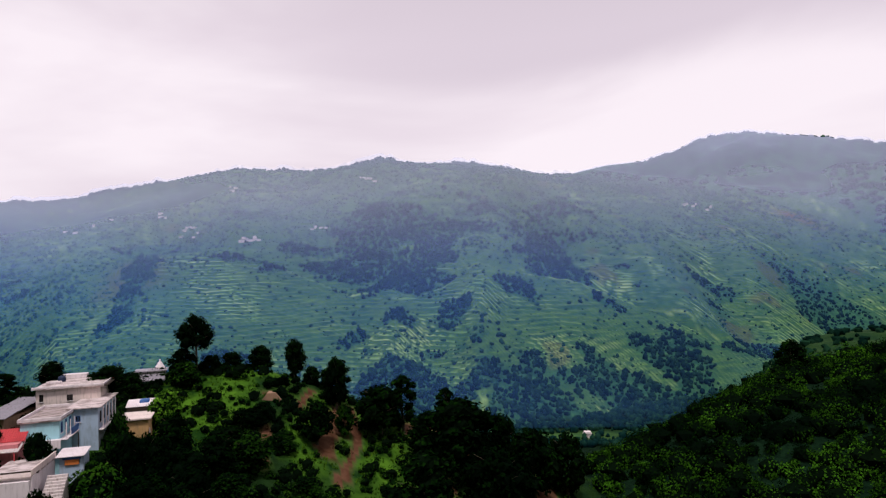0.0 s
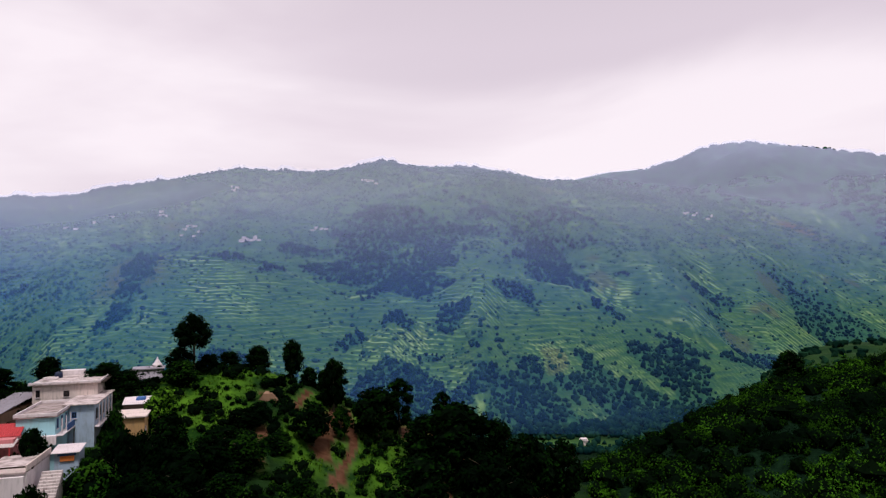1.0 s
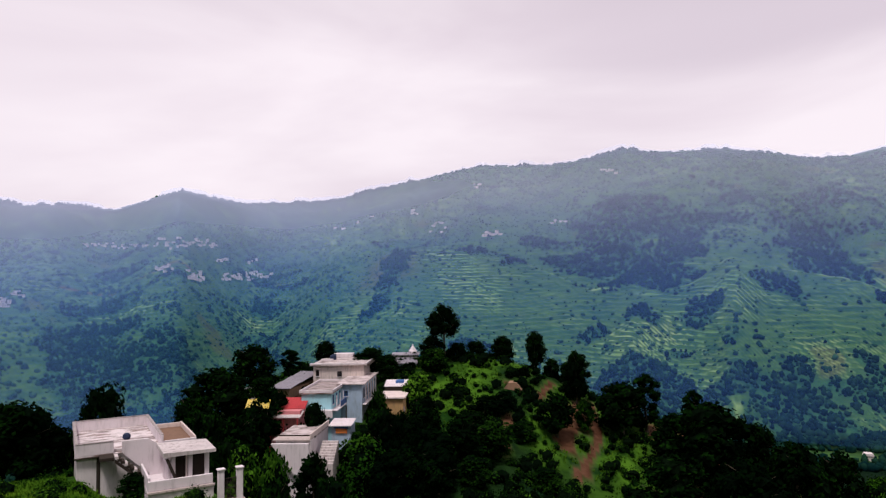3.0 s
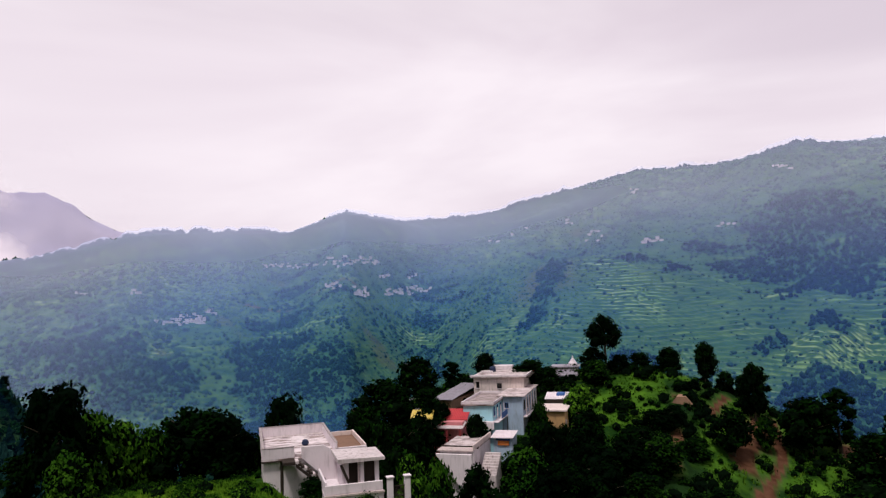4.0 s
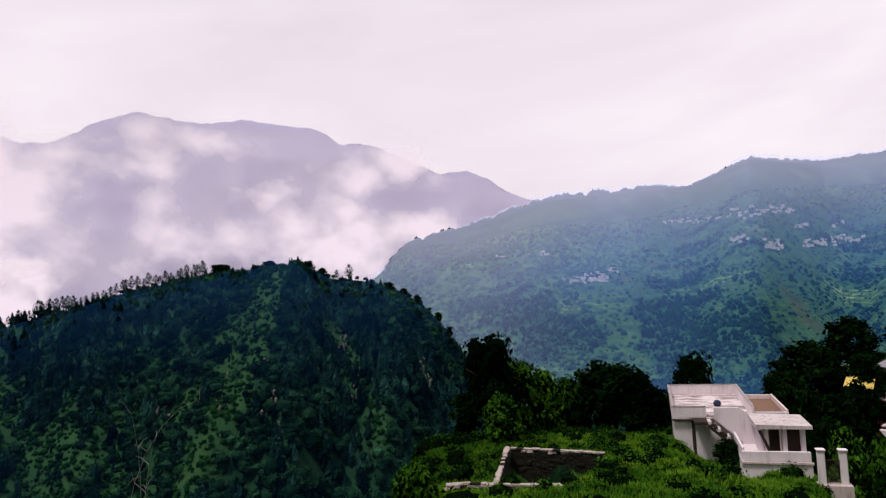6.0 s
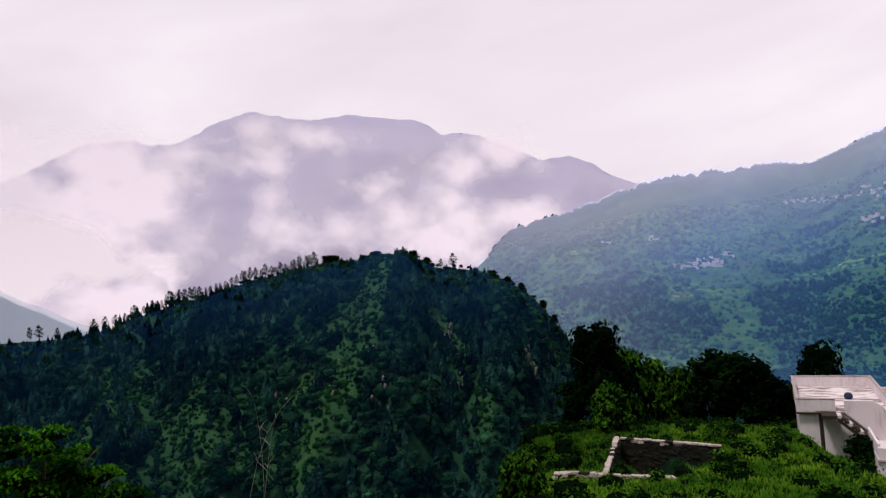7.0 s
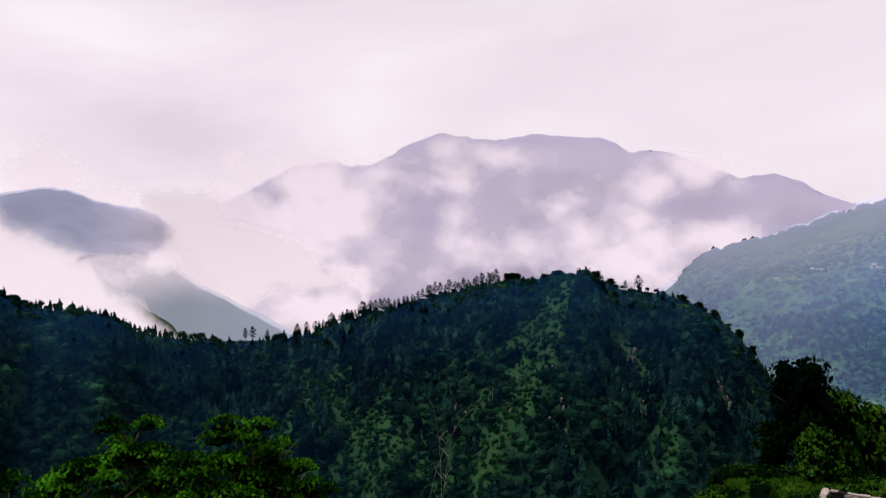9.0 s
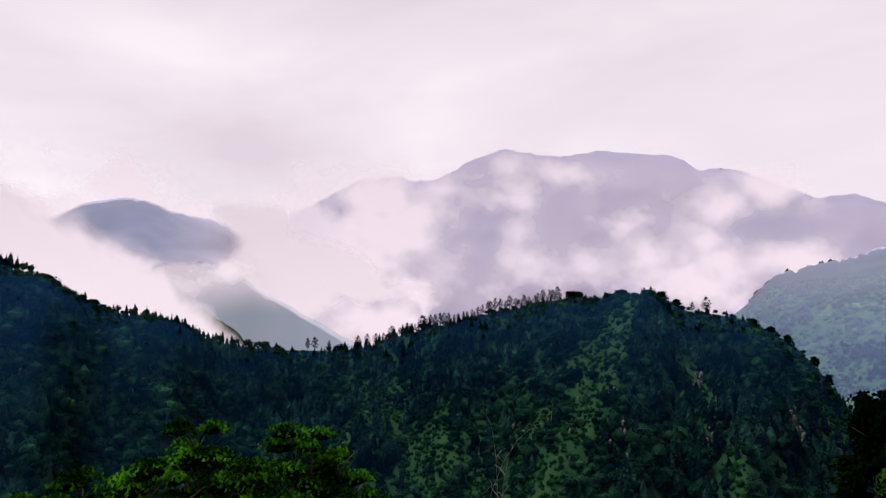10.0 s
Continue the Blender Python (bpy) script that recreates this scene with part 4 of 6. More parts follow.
# kind: (maker of wood, maker of crown, material, natural height, natural width, label)
def make_tree(kind, seed):
    rnd = np.random.default_rng(seed)
    if kind == "round":
        h, w, mat, label = 7, 5.5, MAT_LEAF_DARK, "dark green broadleaf tree on the hillside"
        wood, crown = wood_of(h, w, rnd), crown_of(h, w, rnd, 20, 75, 0.42, 0.22)
    elif kind == "bright":
        h, w, mat, label = 5, 4.5, MAT_LEAF_BRIGHT, "fresh light green bushy tree"
        wood, crown = wood_of(h, w, rnd, 4, 0.12, 0.2), crown_of(h, w, rnd, 20, 80, 0.34, 0.08)
    elif kind == "mid":
        h, w, mat, label = 6, 5, MAT_LEAF_MID, "leafy green tree among the terraced plots"
        wood, crown = wood_of(h, w, rnd), crown_of(h, w, rnd, 20, 80, 0.38, 0.12)
    elif kind == "column":
        h, w, mat, label = 9, 3.6, MAT_LEAF_DARK, "slender dark tree with a lopped narrow crown"
        wood, crown = wood_of(h, w, rnd, 4, 0.16), crown_of(h, w, rnd, 18, 70, 0.42, 0.2, 1.3)
    elif kind == "tall":
        h, w, mat, label = 11, 7.5, MAT_LEAF_DARK, "tall dark tree with an open crown above the village"
        wood = wood_of(h, w, rnd, 6, 0.26, 0.4)
        crown = crown_of(h, w * 1.05, rnd, 18, 90, 0.45, 0.55, 0.8)
    elif kind == "pine":
        h, w, mat, label = 10, 4.6, MAT_PINE, "slender pine standing on the ridge line"
        wood, crown = wood_of(h, w, rnd, 0, 0.13), pine_crown(h, w, rnd)
    elif kind == "ridge":
        h, w, mat, label = 9, 8, MAT_FAR_WOOD, "small tree on the hazy ridge line"
        wood, crown = wood_of(h, w, rnd, 3, 0.2), crown_of(h, w, rnd, 9, 22, 1.3, 0.4)
    base = tagged(new({"pine": "pine_tree", "bright": "bushy_tree"}.get(kind, "tree"), None), label, "tree")
    part("trunk", join_mesh("trunk", wood, True), MAT_BARK, base)
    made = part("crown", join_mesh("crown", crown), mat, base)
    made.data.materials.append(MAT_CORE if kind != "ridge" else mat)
    return base, h, w


PROTO = {}


def spot(b, r):
    return -math.sin(radians(b)) * r, math.cos(radians(b)) * r


def ground_z(b, r):
    x, y = spot(b, r)
    return float(land(np.array([x]), np.array([y]))[0][0])


def plant(kind, b, r, height, width, group="", sink=0.15, label=""):
    """Plants a tree of that kind, height and width at a bearing and distance."""
    variant = int(rng.integers(0, 3))
    key = (kind, variant)
    first = key not in PROTO
    if first:
        PROTO[key] = make_tree(kind, 100 + 13 * variant + 7 * len(kind))
    ob, h, w = PROTO[key]
    x, y = spot(b, r)
    turn = Euler((0, 0, rng.uniform(0, 6.28)))
    width = width * (1.12 if kind != "pine" else 1.0)
    s = Vector((width / w, width / w, height / h))
    where = (x, y, ground_z(b, r) - sink)
    if first:
        ob.matrix_basis = Matrix.LocRotScale(where, turn, s)
    else:
        s = Vector((s[0] / ob.scale[0], s[1] / ob.scale[1], s[2] / ob.scale[2]))
        ob = copy_thing(ob, Matrix.LocRotScale(where, turn, s))
    if label:
        ob["label"] = label
    if group:
        ob["group"] = group
    return ob


# trees: bearing, distance, height, width
for row in [(20.3, 146, 12.4, 6.6)]:
    plant('tall', *row, group='trees on the village spur')
for row in [(21.3, 146, 6.0, 5.6), (19.2, 147, 3.8, 4.4), (12.7, 149, 8.5, 4.5), (17.6, 151, 3.6, 4.5), (15.4, 151, 5.8, 4.8), (5.7, 132, 10.0, 9.5), (11.0, 122, 7.7, 6.8), (-0.7, 128, 14.3, 15.1), (-6.9, 132, 13.3, 10.0), (-9.7, 138, 13.1, 8.2), (1.9, 130, 9.3, 7.7), (-4.5, 138, 10.2, 7.0), (-3.6, 118, 13.3, 11.0), (14.0, 140, 1.8, 2.2), (18.4, 112, 5.0, 6.2), (16.0, 122, 3.8, 4.8), (21.5, 104, 6.9, 8.6), (24.7, 108, 6.4, 8.0), (2.1, 112, 11.0, 11.4), (19.5, 136, 1.6, 2.0)]:
    plant('round', *row, group='trees on the village spur')
for row in [(9.1, 140, 10.2, 4.5), (3.8, 138, 12.2, 5.2), (0.2, 140, 11.7, 3.8)]:
    plant('column', *row, group='trees on the village spur')
for row in [(23.1, 122, 6.4, 4.9), (27.4, 101, 8.1, 6.8)]:
    plant('bright', *row, group='trees on the village spur')
for row in [(21.2, 140, 4.9, 6.1), (18.5, 146, 1.6, 2.0), (16.4, 108, 5.7, 7.1), (24.3, 100, 6.2, 6.8), (14.2, 134, 2.0, 2.5), (12.1, 104, 3.4, 4.2), (10.1, 147, 4.8, 3.2), (11.3, 148, 4.0, 3.5), (19.9, 130, 1.6, 2.0), (8.7, 128, 5.8, 3.5)]:
    plant('mid', *row, group='trees on the village spur')
for row in [(36.2, 140, 10.1, 9.5), (38.9, 120, 8.7, 9.6), (40.8, 105, 10.0, 6.2), (35.1, 112, 7.3, 7.6), (37.3, 100, 9.7, 7.6), (31.3, 92, 10.9, 5.1), (25.1, 116, 4.0, 5.0), (26.5, 140, 5.6, 6.6), (30.3, 146, 6.0, 4.9), (41.9, 78, 3.8, 4.0), (23.1, 142, 1.6, 2.0), (24.7, 98, 7.3, 6.6), (34.3, 78, 11.3, 4.2), (44.7, 88, 9.8, 4.5), (47.0, 84, 12.7, 5.5), (63.5, 66, 10.2, 5.8), (52.4, 70, 7.0, 7.0), (54.6, 72, 8.4, 6.2), (50.6, 72, 5.4, 5.0)]:
    plant('round', *row, group='trees round the village')
for row in [(33.1, 142, 5.5, 4.3), (65.6, 70, 5.6, 3.5)]:
    plant('column', *row, group='trees round the village')
for row in [(36.9, 84, 10.0, 4.7), (34.5, 88, 12.6, 4.5), (27.3, 100, 5.6, 5.4), (22.5, 126, 6.1, 5.5), (60.9, 69, 8.0, 4.6), (58.9, 71, 7.0, 4.0), (57.0, 73, 7.4, 3.6), (62.6, 60, 4.6, 3.4), (49.3, 72, 4.3, 3.0)]:
    plant('bright', *row, group='trees round the village')
for row in [(25.3, 124, 3.4, 4.2), (29.6, 84, 12.6, 5.7), (18.0, 100, 4.2, 5.2)]:
    plant('mid', *row, group='trees round the village')
for row in [(27.2, 104, 6.2, 4.5), (25.7, 106, 9.5, 5.3), (24.0, 104, 9.7, 4.2), (31.3, 109, 8.6, 4.2), (36.0, 104, 9.5, 5.3), (34.1, 114, 7.7, 4.2), (35.3, 126, 4.5, 4.3), (37.5, 118, 5.7, 5.0), (39.7, 98, 11.7, 5.0), (21.9, 112, 6.2, 4.7), (20.7, 140, 2.3, 2.9), (38.3, 88, 9.8, 4.5), (43.7, 80, 5.3, 3.2)]:
    plant('round', *row, group='trees between the houses')
for row in [(25.9, 112, 9.3, 3.6), (23.7, 106, 7.6, 4.5), (29.7, 102, 4.4, 3.6), (28.8, 103, 4.8, 3.6), (27.8, 108, 5.2, 3.8)]:
    plant('mid', *row, group='trees between the houses')
for row in [(-27.1, 212, 9.8, 7.9), (-35.4, 225, 10.5, 4.9), (-37.4, 228, 11.5, 14.4)]:
    plant('round', *row, group='trees on the slope edge')
for row in [(70.5, 34, 3.5, 2.3)]:
    plant('bright', *row, group='trees on the slope edge')
for row in [(18.9, 106, 6.8, 6.3), (15.3, 150, 3.9, 4.9), (13.6, 142, 1.7, 2.1), (9.3, 138, 10.7, 4.7), (20.4, 140, 2.1, 2.6), (19.8, 130, 2.2, 2.8), (17.0, 122, 3.3, 4.1), (15.3, 124, 3.7, 3.6), (22.1, 112, 7.9, 5.7), (25.2, 138, 4.6, 5.8), (17.3, 142, 1.6, 2.0), (23.1, 104, 8.9, 5.3), (14.8, 138, 1.6, 2.0), (21.0, 98, 7.1, 6.6)]:
    plant('round', *row, group='trees between the plots')
for row in [(17.4, 110, 3.7, 4.3), (13.7, 116, 3.7, 4.5)]:
    plant('mid', *row, group='trees between the plots')

# trees that stand against the sky
for b in np.concatenate([np.arange(86.6, 98.4, 0.40), np.arange(98.6, 104, 0.7), [76.1, 75.0, 105.9, 107, 107.6]]):
    rr = float(crest_at(FOREST, np.array([b]))[0][0])
    h = 9.0 * rng.uniform(0.65, 1.15)
    plant("pine", b + rng.uniform(-0.12, 0.12), rr - rng.uniform(-2, 2), h, h * rng.uniform(0.46, 0.62), "pines on the ridge line", 0.3)
for b, h, w in [(85.5, 8, 13), (84.9, 7, 9), (78.3, 8, 9), (79.5, 6, 9), (77.2, 6, 7), (71.6, 5, 7), (70.4, 5, 7), (69.3, 6, 6), (127.0, 8, 9), (123.9, 7, 8), (123.2, 5, 6), (119.9, 6, 9), (67.6, 7, 6), (66.7, 7, 6), (81.5, 5, 12)]:
    rr = float(crest_at(FOREST, np.array([b]))[0][0])
    plant("round", b, rr - 1, h * 0.95, w * 0.8, "trees on the forest hill", 0.28 * h, "dark broadleaf tree on the crest of the forest hill")
rng = np.random.default_rng(31)
for b in np.concatenate([rng.uniform(25, 70, 60), rng.uniform(-38, 24, 40)]):
    crest = OPPOSITE if b > -11 else BEHIND
    h = float(tree_line(np.array([b]))[0])
    if h > 5.5:
        plant("ridge", b, float(crest_at(crest, np.array([b]))[0][0]) + 3, h * 1.02, h * rng.uniform(0.8, 1.3), "trees on the hazy ridge", 0.6)
# ---- woods and bushes that nobody could count ----
def stuff(name, pieces, mat, label, category, smooth=False):
    me = join_mesh(name, pieces, smooth)
    me.materials.append(mat)
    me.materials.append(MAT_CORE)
    return tagged(new(name, me), label, category, kind="stuff")


def scatter(n, b0, b1, r0, r1, seed, keep):
    rnd = np.random.default_rng(seed)
    b = rnd.uniform(b0, b1, n)
    r = np.sqrt(rnd.uniform(r0 ** 2, r1 ** 2, n))
    x, y = -np.sin(np.radians(b)) * r, np.cos(np.radians(b)) * r
    z, wood, crop, soil, which = land(x, y)
    k = keep(b, r, x, y, z, wood, which, rnd)
    return np.stack([x, y, z], -1)[k], b[k], r[k], wood[k], rnd


def ovate(centres, heights, widths, rnd, rings=5, sides=7):
    """Ragged upright tree shapes, pointed above and skirted below."""
    n = len(centres)
    u = np.linspace(0, 1, rings)
    prof = np.array([0.55, 0.95, 1.0, 0.72, 0.12]) if rings == 5 else 1.15 * np.sin(np.pi * (0.16 + 0.82 * u ** 0.75)) ** 0.8
    a = np.arange(sides) * 2 * np.pi / sides
    rad = prof[None, :, None] * (1 + 0.24 * rnd.normal(size=(n, rings, sides))) * (np.asarray(widths) * 0.5)[:, None, None]
    spin = rnd.uniform(0, 6.28, (n, 1, 1)) + 0.35 * np.arange(rings)[None, :, None]
    x, y = np.cos(a + spin) * rad, np.sin(a + spin) * rad
    z = (u[None, :, None] + 0.07 * rnd.normal(size=(n, rings, sides))) * np.asarray(heights)[:, None, None] + 0 * x
    v = np.stack([x, y, z], -1) + centres[:, None, None]
    q = grid_quads(rings, sides, True)
    f = q[None] + (np.arange(n) * rings * sides)[:, None, None]
    return v.reshape(-1, 3), f.reshape(-1, 4)


def boughs(foot, high, wide, count, rnd):
    """Drooping boughs all round upright conifers, one pointed blade each."""
    n = len(foot)
    a, u = rnd.uniform(0, 6.28, (n, count, 1)), rnd.uniform(0, 1, (n, count, 1)) ** 0.8
    out = np.concatenate([np.cos(a), np.sin(a), 0 * a], -1)
    across = np.concatenate([-np.sin(a), np.cos(a), 0 * a], -1)
    up = np.array([0, 0, 1.0])
    reach = wide[:, None, None] * 0.56 * (1.03 - u) ** 0.7 * rnd.uniform(0.6, 1.2, (n, count, 1)) + 0.25
    root = foot[:, None] + up * (0.10 + 0.86 * u) * high[:, None, None] + out * reach * 0.25
    tip = root + out * reach * 0.8 + up * reach * rnd.uniform(-0.55, 0.1, (n, count, 1))
    span = across * reach * rnd.uniform(0.2, 0.42, (n, count, 1))
    rise = up * reach * 0.35
    v = np.stack([root + span + rise, root - span + rise, tip], 2).reshape(-1, 3)
    return v, np.arange(len(v)).reshape(-1, 3)


def build_woods():
    # dark hill: pines and broadleaf trees down the face
    p, b, r, wood, rnd = scatter(13500, 61, 134, 200, 470, 11, lambda b, r, x, y, z, w, which, q: (which == 2) & (q.uniform(size=len(b)) < 0.10 + 0.74 * w ** 1.5) & (r < crest_at(FOREST, b)[0] - np.where(b > 96, 0, 3 + 5 * q.uniform(size=len(b)) + 36 * step01(2.0, 1.0, np.abs(b - 80.6)))))
    pine = rnd.uniform(size=len(p)) < np.clip(0.52 - 0.3 * step01(97, 102, b) + 0.9 * fbm(p[:, 0], p[:, 1], 45, 2, 15), 0.12, 0.92)
    n = len(p)
    h = (5 + 9 * rnd.uniform(0, 1, n) ** 1.3) * np.clip(0.35 + wood, 0.5, 1) * np.maximum(0.38 + 0.62 * step01(4, 34, crest_at(FOREST, b)[0] - r), 0.62 * step01(95, 98, b))
    w = h * rnd.uniform(0.36, 0.54, n)
    pp, ph, pw = p[pine], h[pine], w[pine]
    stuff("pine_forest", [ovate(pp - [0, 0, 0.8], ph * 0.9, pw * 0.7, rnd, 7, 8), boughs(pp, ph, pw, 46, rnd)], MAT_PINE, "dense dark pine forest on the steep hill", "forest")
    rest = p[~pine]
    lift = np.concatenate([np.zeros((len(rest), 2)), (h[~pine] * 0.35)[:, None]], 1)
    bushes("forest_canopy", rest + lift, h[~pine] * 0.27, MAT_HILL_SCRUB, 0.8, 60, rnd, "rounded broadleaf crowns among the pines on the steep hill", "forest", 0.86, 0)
    more, *_ = scatter(4200, 61, 134, 200, 450, 20, lambda b, r, x, y, z, w, which, q: (which == 2) & (w > 0.3) & (r < crest_at(FOREST, b)[0] - 4))
    bushes("forest_undergrowth", more, rnd.uniform(0.6, 1.6, len(more)), MAT_HILL_SCRUB, 0.6, 26, rnd, "tangled scrub on the steep hill", "forest", 0.85, 0)
    p, b, r, wood, rnd = scatter(20000, 63, 126, 205, 430, 23, lambda b, r, x, y, z, w, which, q: (which == 2) & (w < 0.75) & (q.uniform(size=len(b)) < 0.85))
    bushes("rib_scrub", p, 0.5 + 1.5 * rnd.uniform(0, 1, len(p)) ** 2, MAT_RIB, 0.5, 34, rnd, "fresh green scrub and grass on the open ribs", "bushes", 0.8, 0)
    # bare rock that shows between the trees on the ribs
    p, b, r, wood, rnd = scatter(9000, 70, 128, 215, 420, 19, lambda b, r, x, y, z, w, which, q: (which == 2) & (fbm(b * 9, r * 0.25, 16, 3, 29) > 0.72) & (q.uniform(size=len(b)) < 0.3) & (z < -8))
    big = []
    for bb, rr, many in [(120.6, 357, 10), (121.0, 347, 10), (123.6, 373, 12), (128.1, 300, 8), (82.2, 328, 9), (81.9, 306, 9), (81.5, 289, 7), (68.7, 348, 14), (69.6, 390, 8), (75.6, 356, 8), (75.3, 321, 6), (90.3, 340, 5)]:
        bs, rs = bb + 0.35 * rnd.normal(size=many), rr + 4 * rnd.normal(size=many)
        x, y = -np.sin(np.radians(bs)) * rs, np.cos(np.radians(bs)) * rs
        big.append(np.stack([x, y, land(x, y)[0] + 2.2], -1))
    big = np.concatenate(big)
    p = np.concatenate([p, big])
    v, f = lumps(p + np.array([0, 0, 0.8]), np.concatenate([rnd.uniform(0.25, 0.8, len(p) - len(big)), rnd.uniform(0.4, 1.0, len(big))]), rnd, 2.0, 0.3)
    stuff("rock_outcrops", [(v, f)], MAT_FAR_ROCK, "pale rock showing between the trees", "rocks")
    # opposite side
    p, b, r, wood, rnd = scatter(190000, -43, 72, 520, 1600, 12, lambda b, r, x, y, z, w, which, q: ((which == 0) | (which == -1)) & (q.uniform(size=len(b)) < 0.003 + 0.72 * w ** 1.4 * step01(1500, 900, r)) & (r < crest_at(OPPOSITE, b)[0] - 18))
    rad = (1.3 + 2.3 * rnd.uniform(0, 1, len(p)) ** 2) * (0.6 + 0.4 * step01(0.1, 0.6, wood))
    # low scrub: thick on the high slopes and towards the left, thin between the terraces
    q, b, r, wood, rnd2 = scatter(210000, -43, 72, 560, 1600, 22, lambda b, r, x, y, z, w, which, q: (which == 0) & (q.uniform(size=len(b)) < 0.06 + 0.30 * np.clip(step01(10, 120, z) + step01(20, 32, b) + 0.9 * step01(770, 690, r), 0, 1) * (0.4 + 0.6 * step01(-0.3, 0.3, fbm(x, y, 38, 3, 55)))) & (r < crest_at(OPPOSITE, b)[0] - 8))
    dark = rnd2.uniform(size=len(q)) < np.clip(-0.22 + 1.7 * fbm(q[:, 0], q[:, 1], 45, 3, 57) + 0.45 * step01(740, 690, r) + 0.4 * step01(24, 34, b), 0.0, 0.95)
    size = (0.9 + 2.0 * rnd2.uniform(0, 1, len(q)) ** 2) * (1 + 0.5 * step01(48, 56, b) + 0.7 * step01(-260, -90, r - crest_at(OPPOSITE, b)[0]))
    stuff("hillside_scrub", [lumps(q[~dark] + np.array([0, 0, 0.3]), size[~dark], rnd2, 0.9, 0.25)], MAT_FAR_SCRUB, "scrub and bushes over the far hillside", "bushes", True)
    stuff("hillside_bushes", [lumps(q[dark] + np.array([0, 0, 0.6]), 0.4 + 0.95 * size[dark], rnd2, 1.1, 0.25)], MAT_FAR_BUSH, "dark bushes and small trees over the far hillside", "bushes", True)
    # the tree line along the ridges
    for crest, lo, hi, count in ((OPPOSITE, -11, 72, 800), (BEHIND, -43, -8, 420)):
        b = np.sort(rnd.uniform(lo, hi, count * 2))
        r = crest_at(crest, b)[0] + rnd.uniform(-4, 5, len(b))
        x, y = -np.sin(np.radians(b)) * r, np.cos(np.radians(b)) * r
        q = np.clip(tree_line(b) * rnd.uniform(0.34, 0.52, len(b)), 0.4, 4) * (1 + 0.4 * step01(45, 50, b))
        p = np.concatenate([p, np.stack([x, y, land(x, y)[0] + 0.2 * q], -1)])
        rad = np.concatenate([rad, q])
    tall = rnd.uniform(0.8, 1.5, len(p))
    v, f = lumps(p, rad, rnd, 1.0, 0.2)
    z0 = np.repeat(p[:, 2], 12)
    v[:, 2] = z0 + (v[:, 2] - z0) * np.repeat(tall, 12) + np.repeat(rad * 0.6, 12)
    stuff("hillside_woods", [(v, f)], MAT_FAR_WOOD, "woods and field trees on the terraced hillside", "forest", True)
    # ridge behind
    p, b, r, wood, rnd = scatter(2600, -43, -8, 1600, 2200, 13, lambda b, r, x, y, z, w, which, q: (which == 1) & (r < crest_at(BEHIND, b)[0] - 45))
    stuff("ridge_woods", [lumps(p + np.array([0, 0, 2]), rnd.uniform(5, 9, len(p)), rnd, 0.8, 0.2)], MAT_FAR_WOOD, "woods on the higher ridge", "forest")
    p, b, r, wood, rnd = scatter(900, -42, -22, 290, 365, 17, lambda b, r, x, y, z, w, which, q: (which == 8) & (q.uniform(size=len(b)) < 0.4))
    stuff("shoulder_bushes", [lumps(p + np.array([0, 0, 0.6]), rnd.uniform(0.8, 2.2, len(p)), rnd, 0.9, 0.25)], MAT_HILL_SCRUB, "bushes on the terraced shoulder", "bushes")
    p, b, r, wood, rnd = scatter(2600, 99, 140, 1350, 1660, 18, lambda b, r, x, y, z, w, which, q: (which == 5) & (r < crest_at(MID_HILL, b)[0] - 35))
    stuff("hill_woods", [lumps(p + np.array([0, 0, 2]), rnd.uniform(4, 8, len(p)), rnd, 1.0, 0.25)], MAT_FAR_WOOD, "woods on the low hill in the gap", "forest", True)
    # near slope below the right hill: a tangle of bushes
    p, b, r, wood, rnd = scatter(2400, -42, -4, 60, 240, 14, lambda b, r, x, y, z, w, which, q: (which == 7))
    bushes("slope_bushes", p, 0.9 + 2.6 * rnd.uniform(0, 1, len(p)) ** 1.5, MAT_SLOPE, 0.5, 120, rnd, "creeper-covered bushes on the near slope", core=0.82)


def bushes(name, p, rad, mat, leaf, count, rnd, label, category="bushes", core=0.75, slot=1, smooth=False):
    """Rounded bushes: a rough core with leaves all over it."""
    c = p + np.stack([0 * rad, 0 * rad, rad * 0.45], -1)
    d = unit(rnd.normal(size=(len(p), count, 3)) + np.array([0, 0, 0.55]))
    pos = c[:, None] + d * rad[:, None, None] * rnd.uniform(0.7, 1.2, (len(p), count, 1)) * np.array([1, 1, 0.85])
    nn = unit(d + 0.5 * rnd.normal(size=d.shape) + np.array([0, 0, 0.4]))
    return stuff(name, [(*lumps(c, rad * core, rnd, 0.8, 0.2), slot), leaves_on(pos.reshape(-1, 3), nn.reshape(-1, 3), leaf, rnd)], mat, label, category, smooth)


def grass(name, p, height, mat, rnd, label):
    """Tufts of blades."""
    n, m = len(p), 9
    a = rnd.uniform(0, 6.28, (n, m))
    lean = np.stack([np.cos(a), np.sin(a), 0 * a], -1)
    h = height * rnd.uniform(0.5, 1.2, (n, m, 1))
    root = p[:, None] + lean * rnd.uniform(0, 0.16, (n, m, 1))
    tip = root + lean * h * 0.45 + np.array([0, 0, 1]) * h
    mid = (root + tip) / 2 + np.array([0, 0, 0.12]) * h
    side = np.stack([-np.sin(a), np.cos(a), 0 * a], -1) * 0.035
    v = np.stack([root - side, root + side, mid + side, mid - side, tip], 2).reshape(-1, 3)
    k = np.arange(n * m)[:, None] * 5
    f = np.concatenate([k + [0, 1, 2], k + [0, 2, 3], k + [3, 2, 4]])
    return stuff(name, [(v, f)], mat, label, "grass")


def soil_at(x, y):
    return land(x, y)[3]


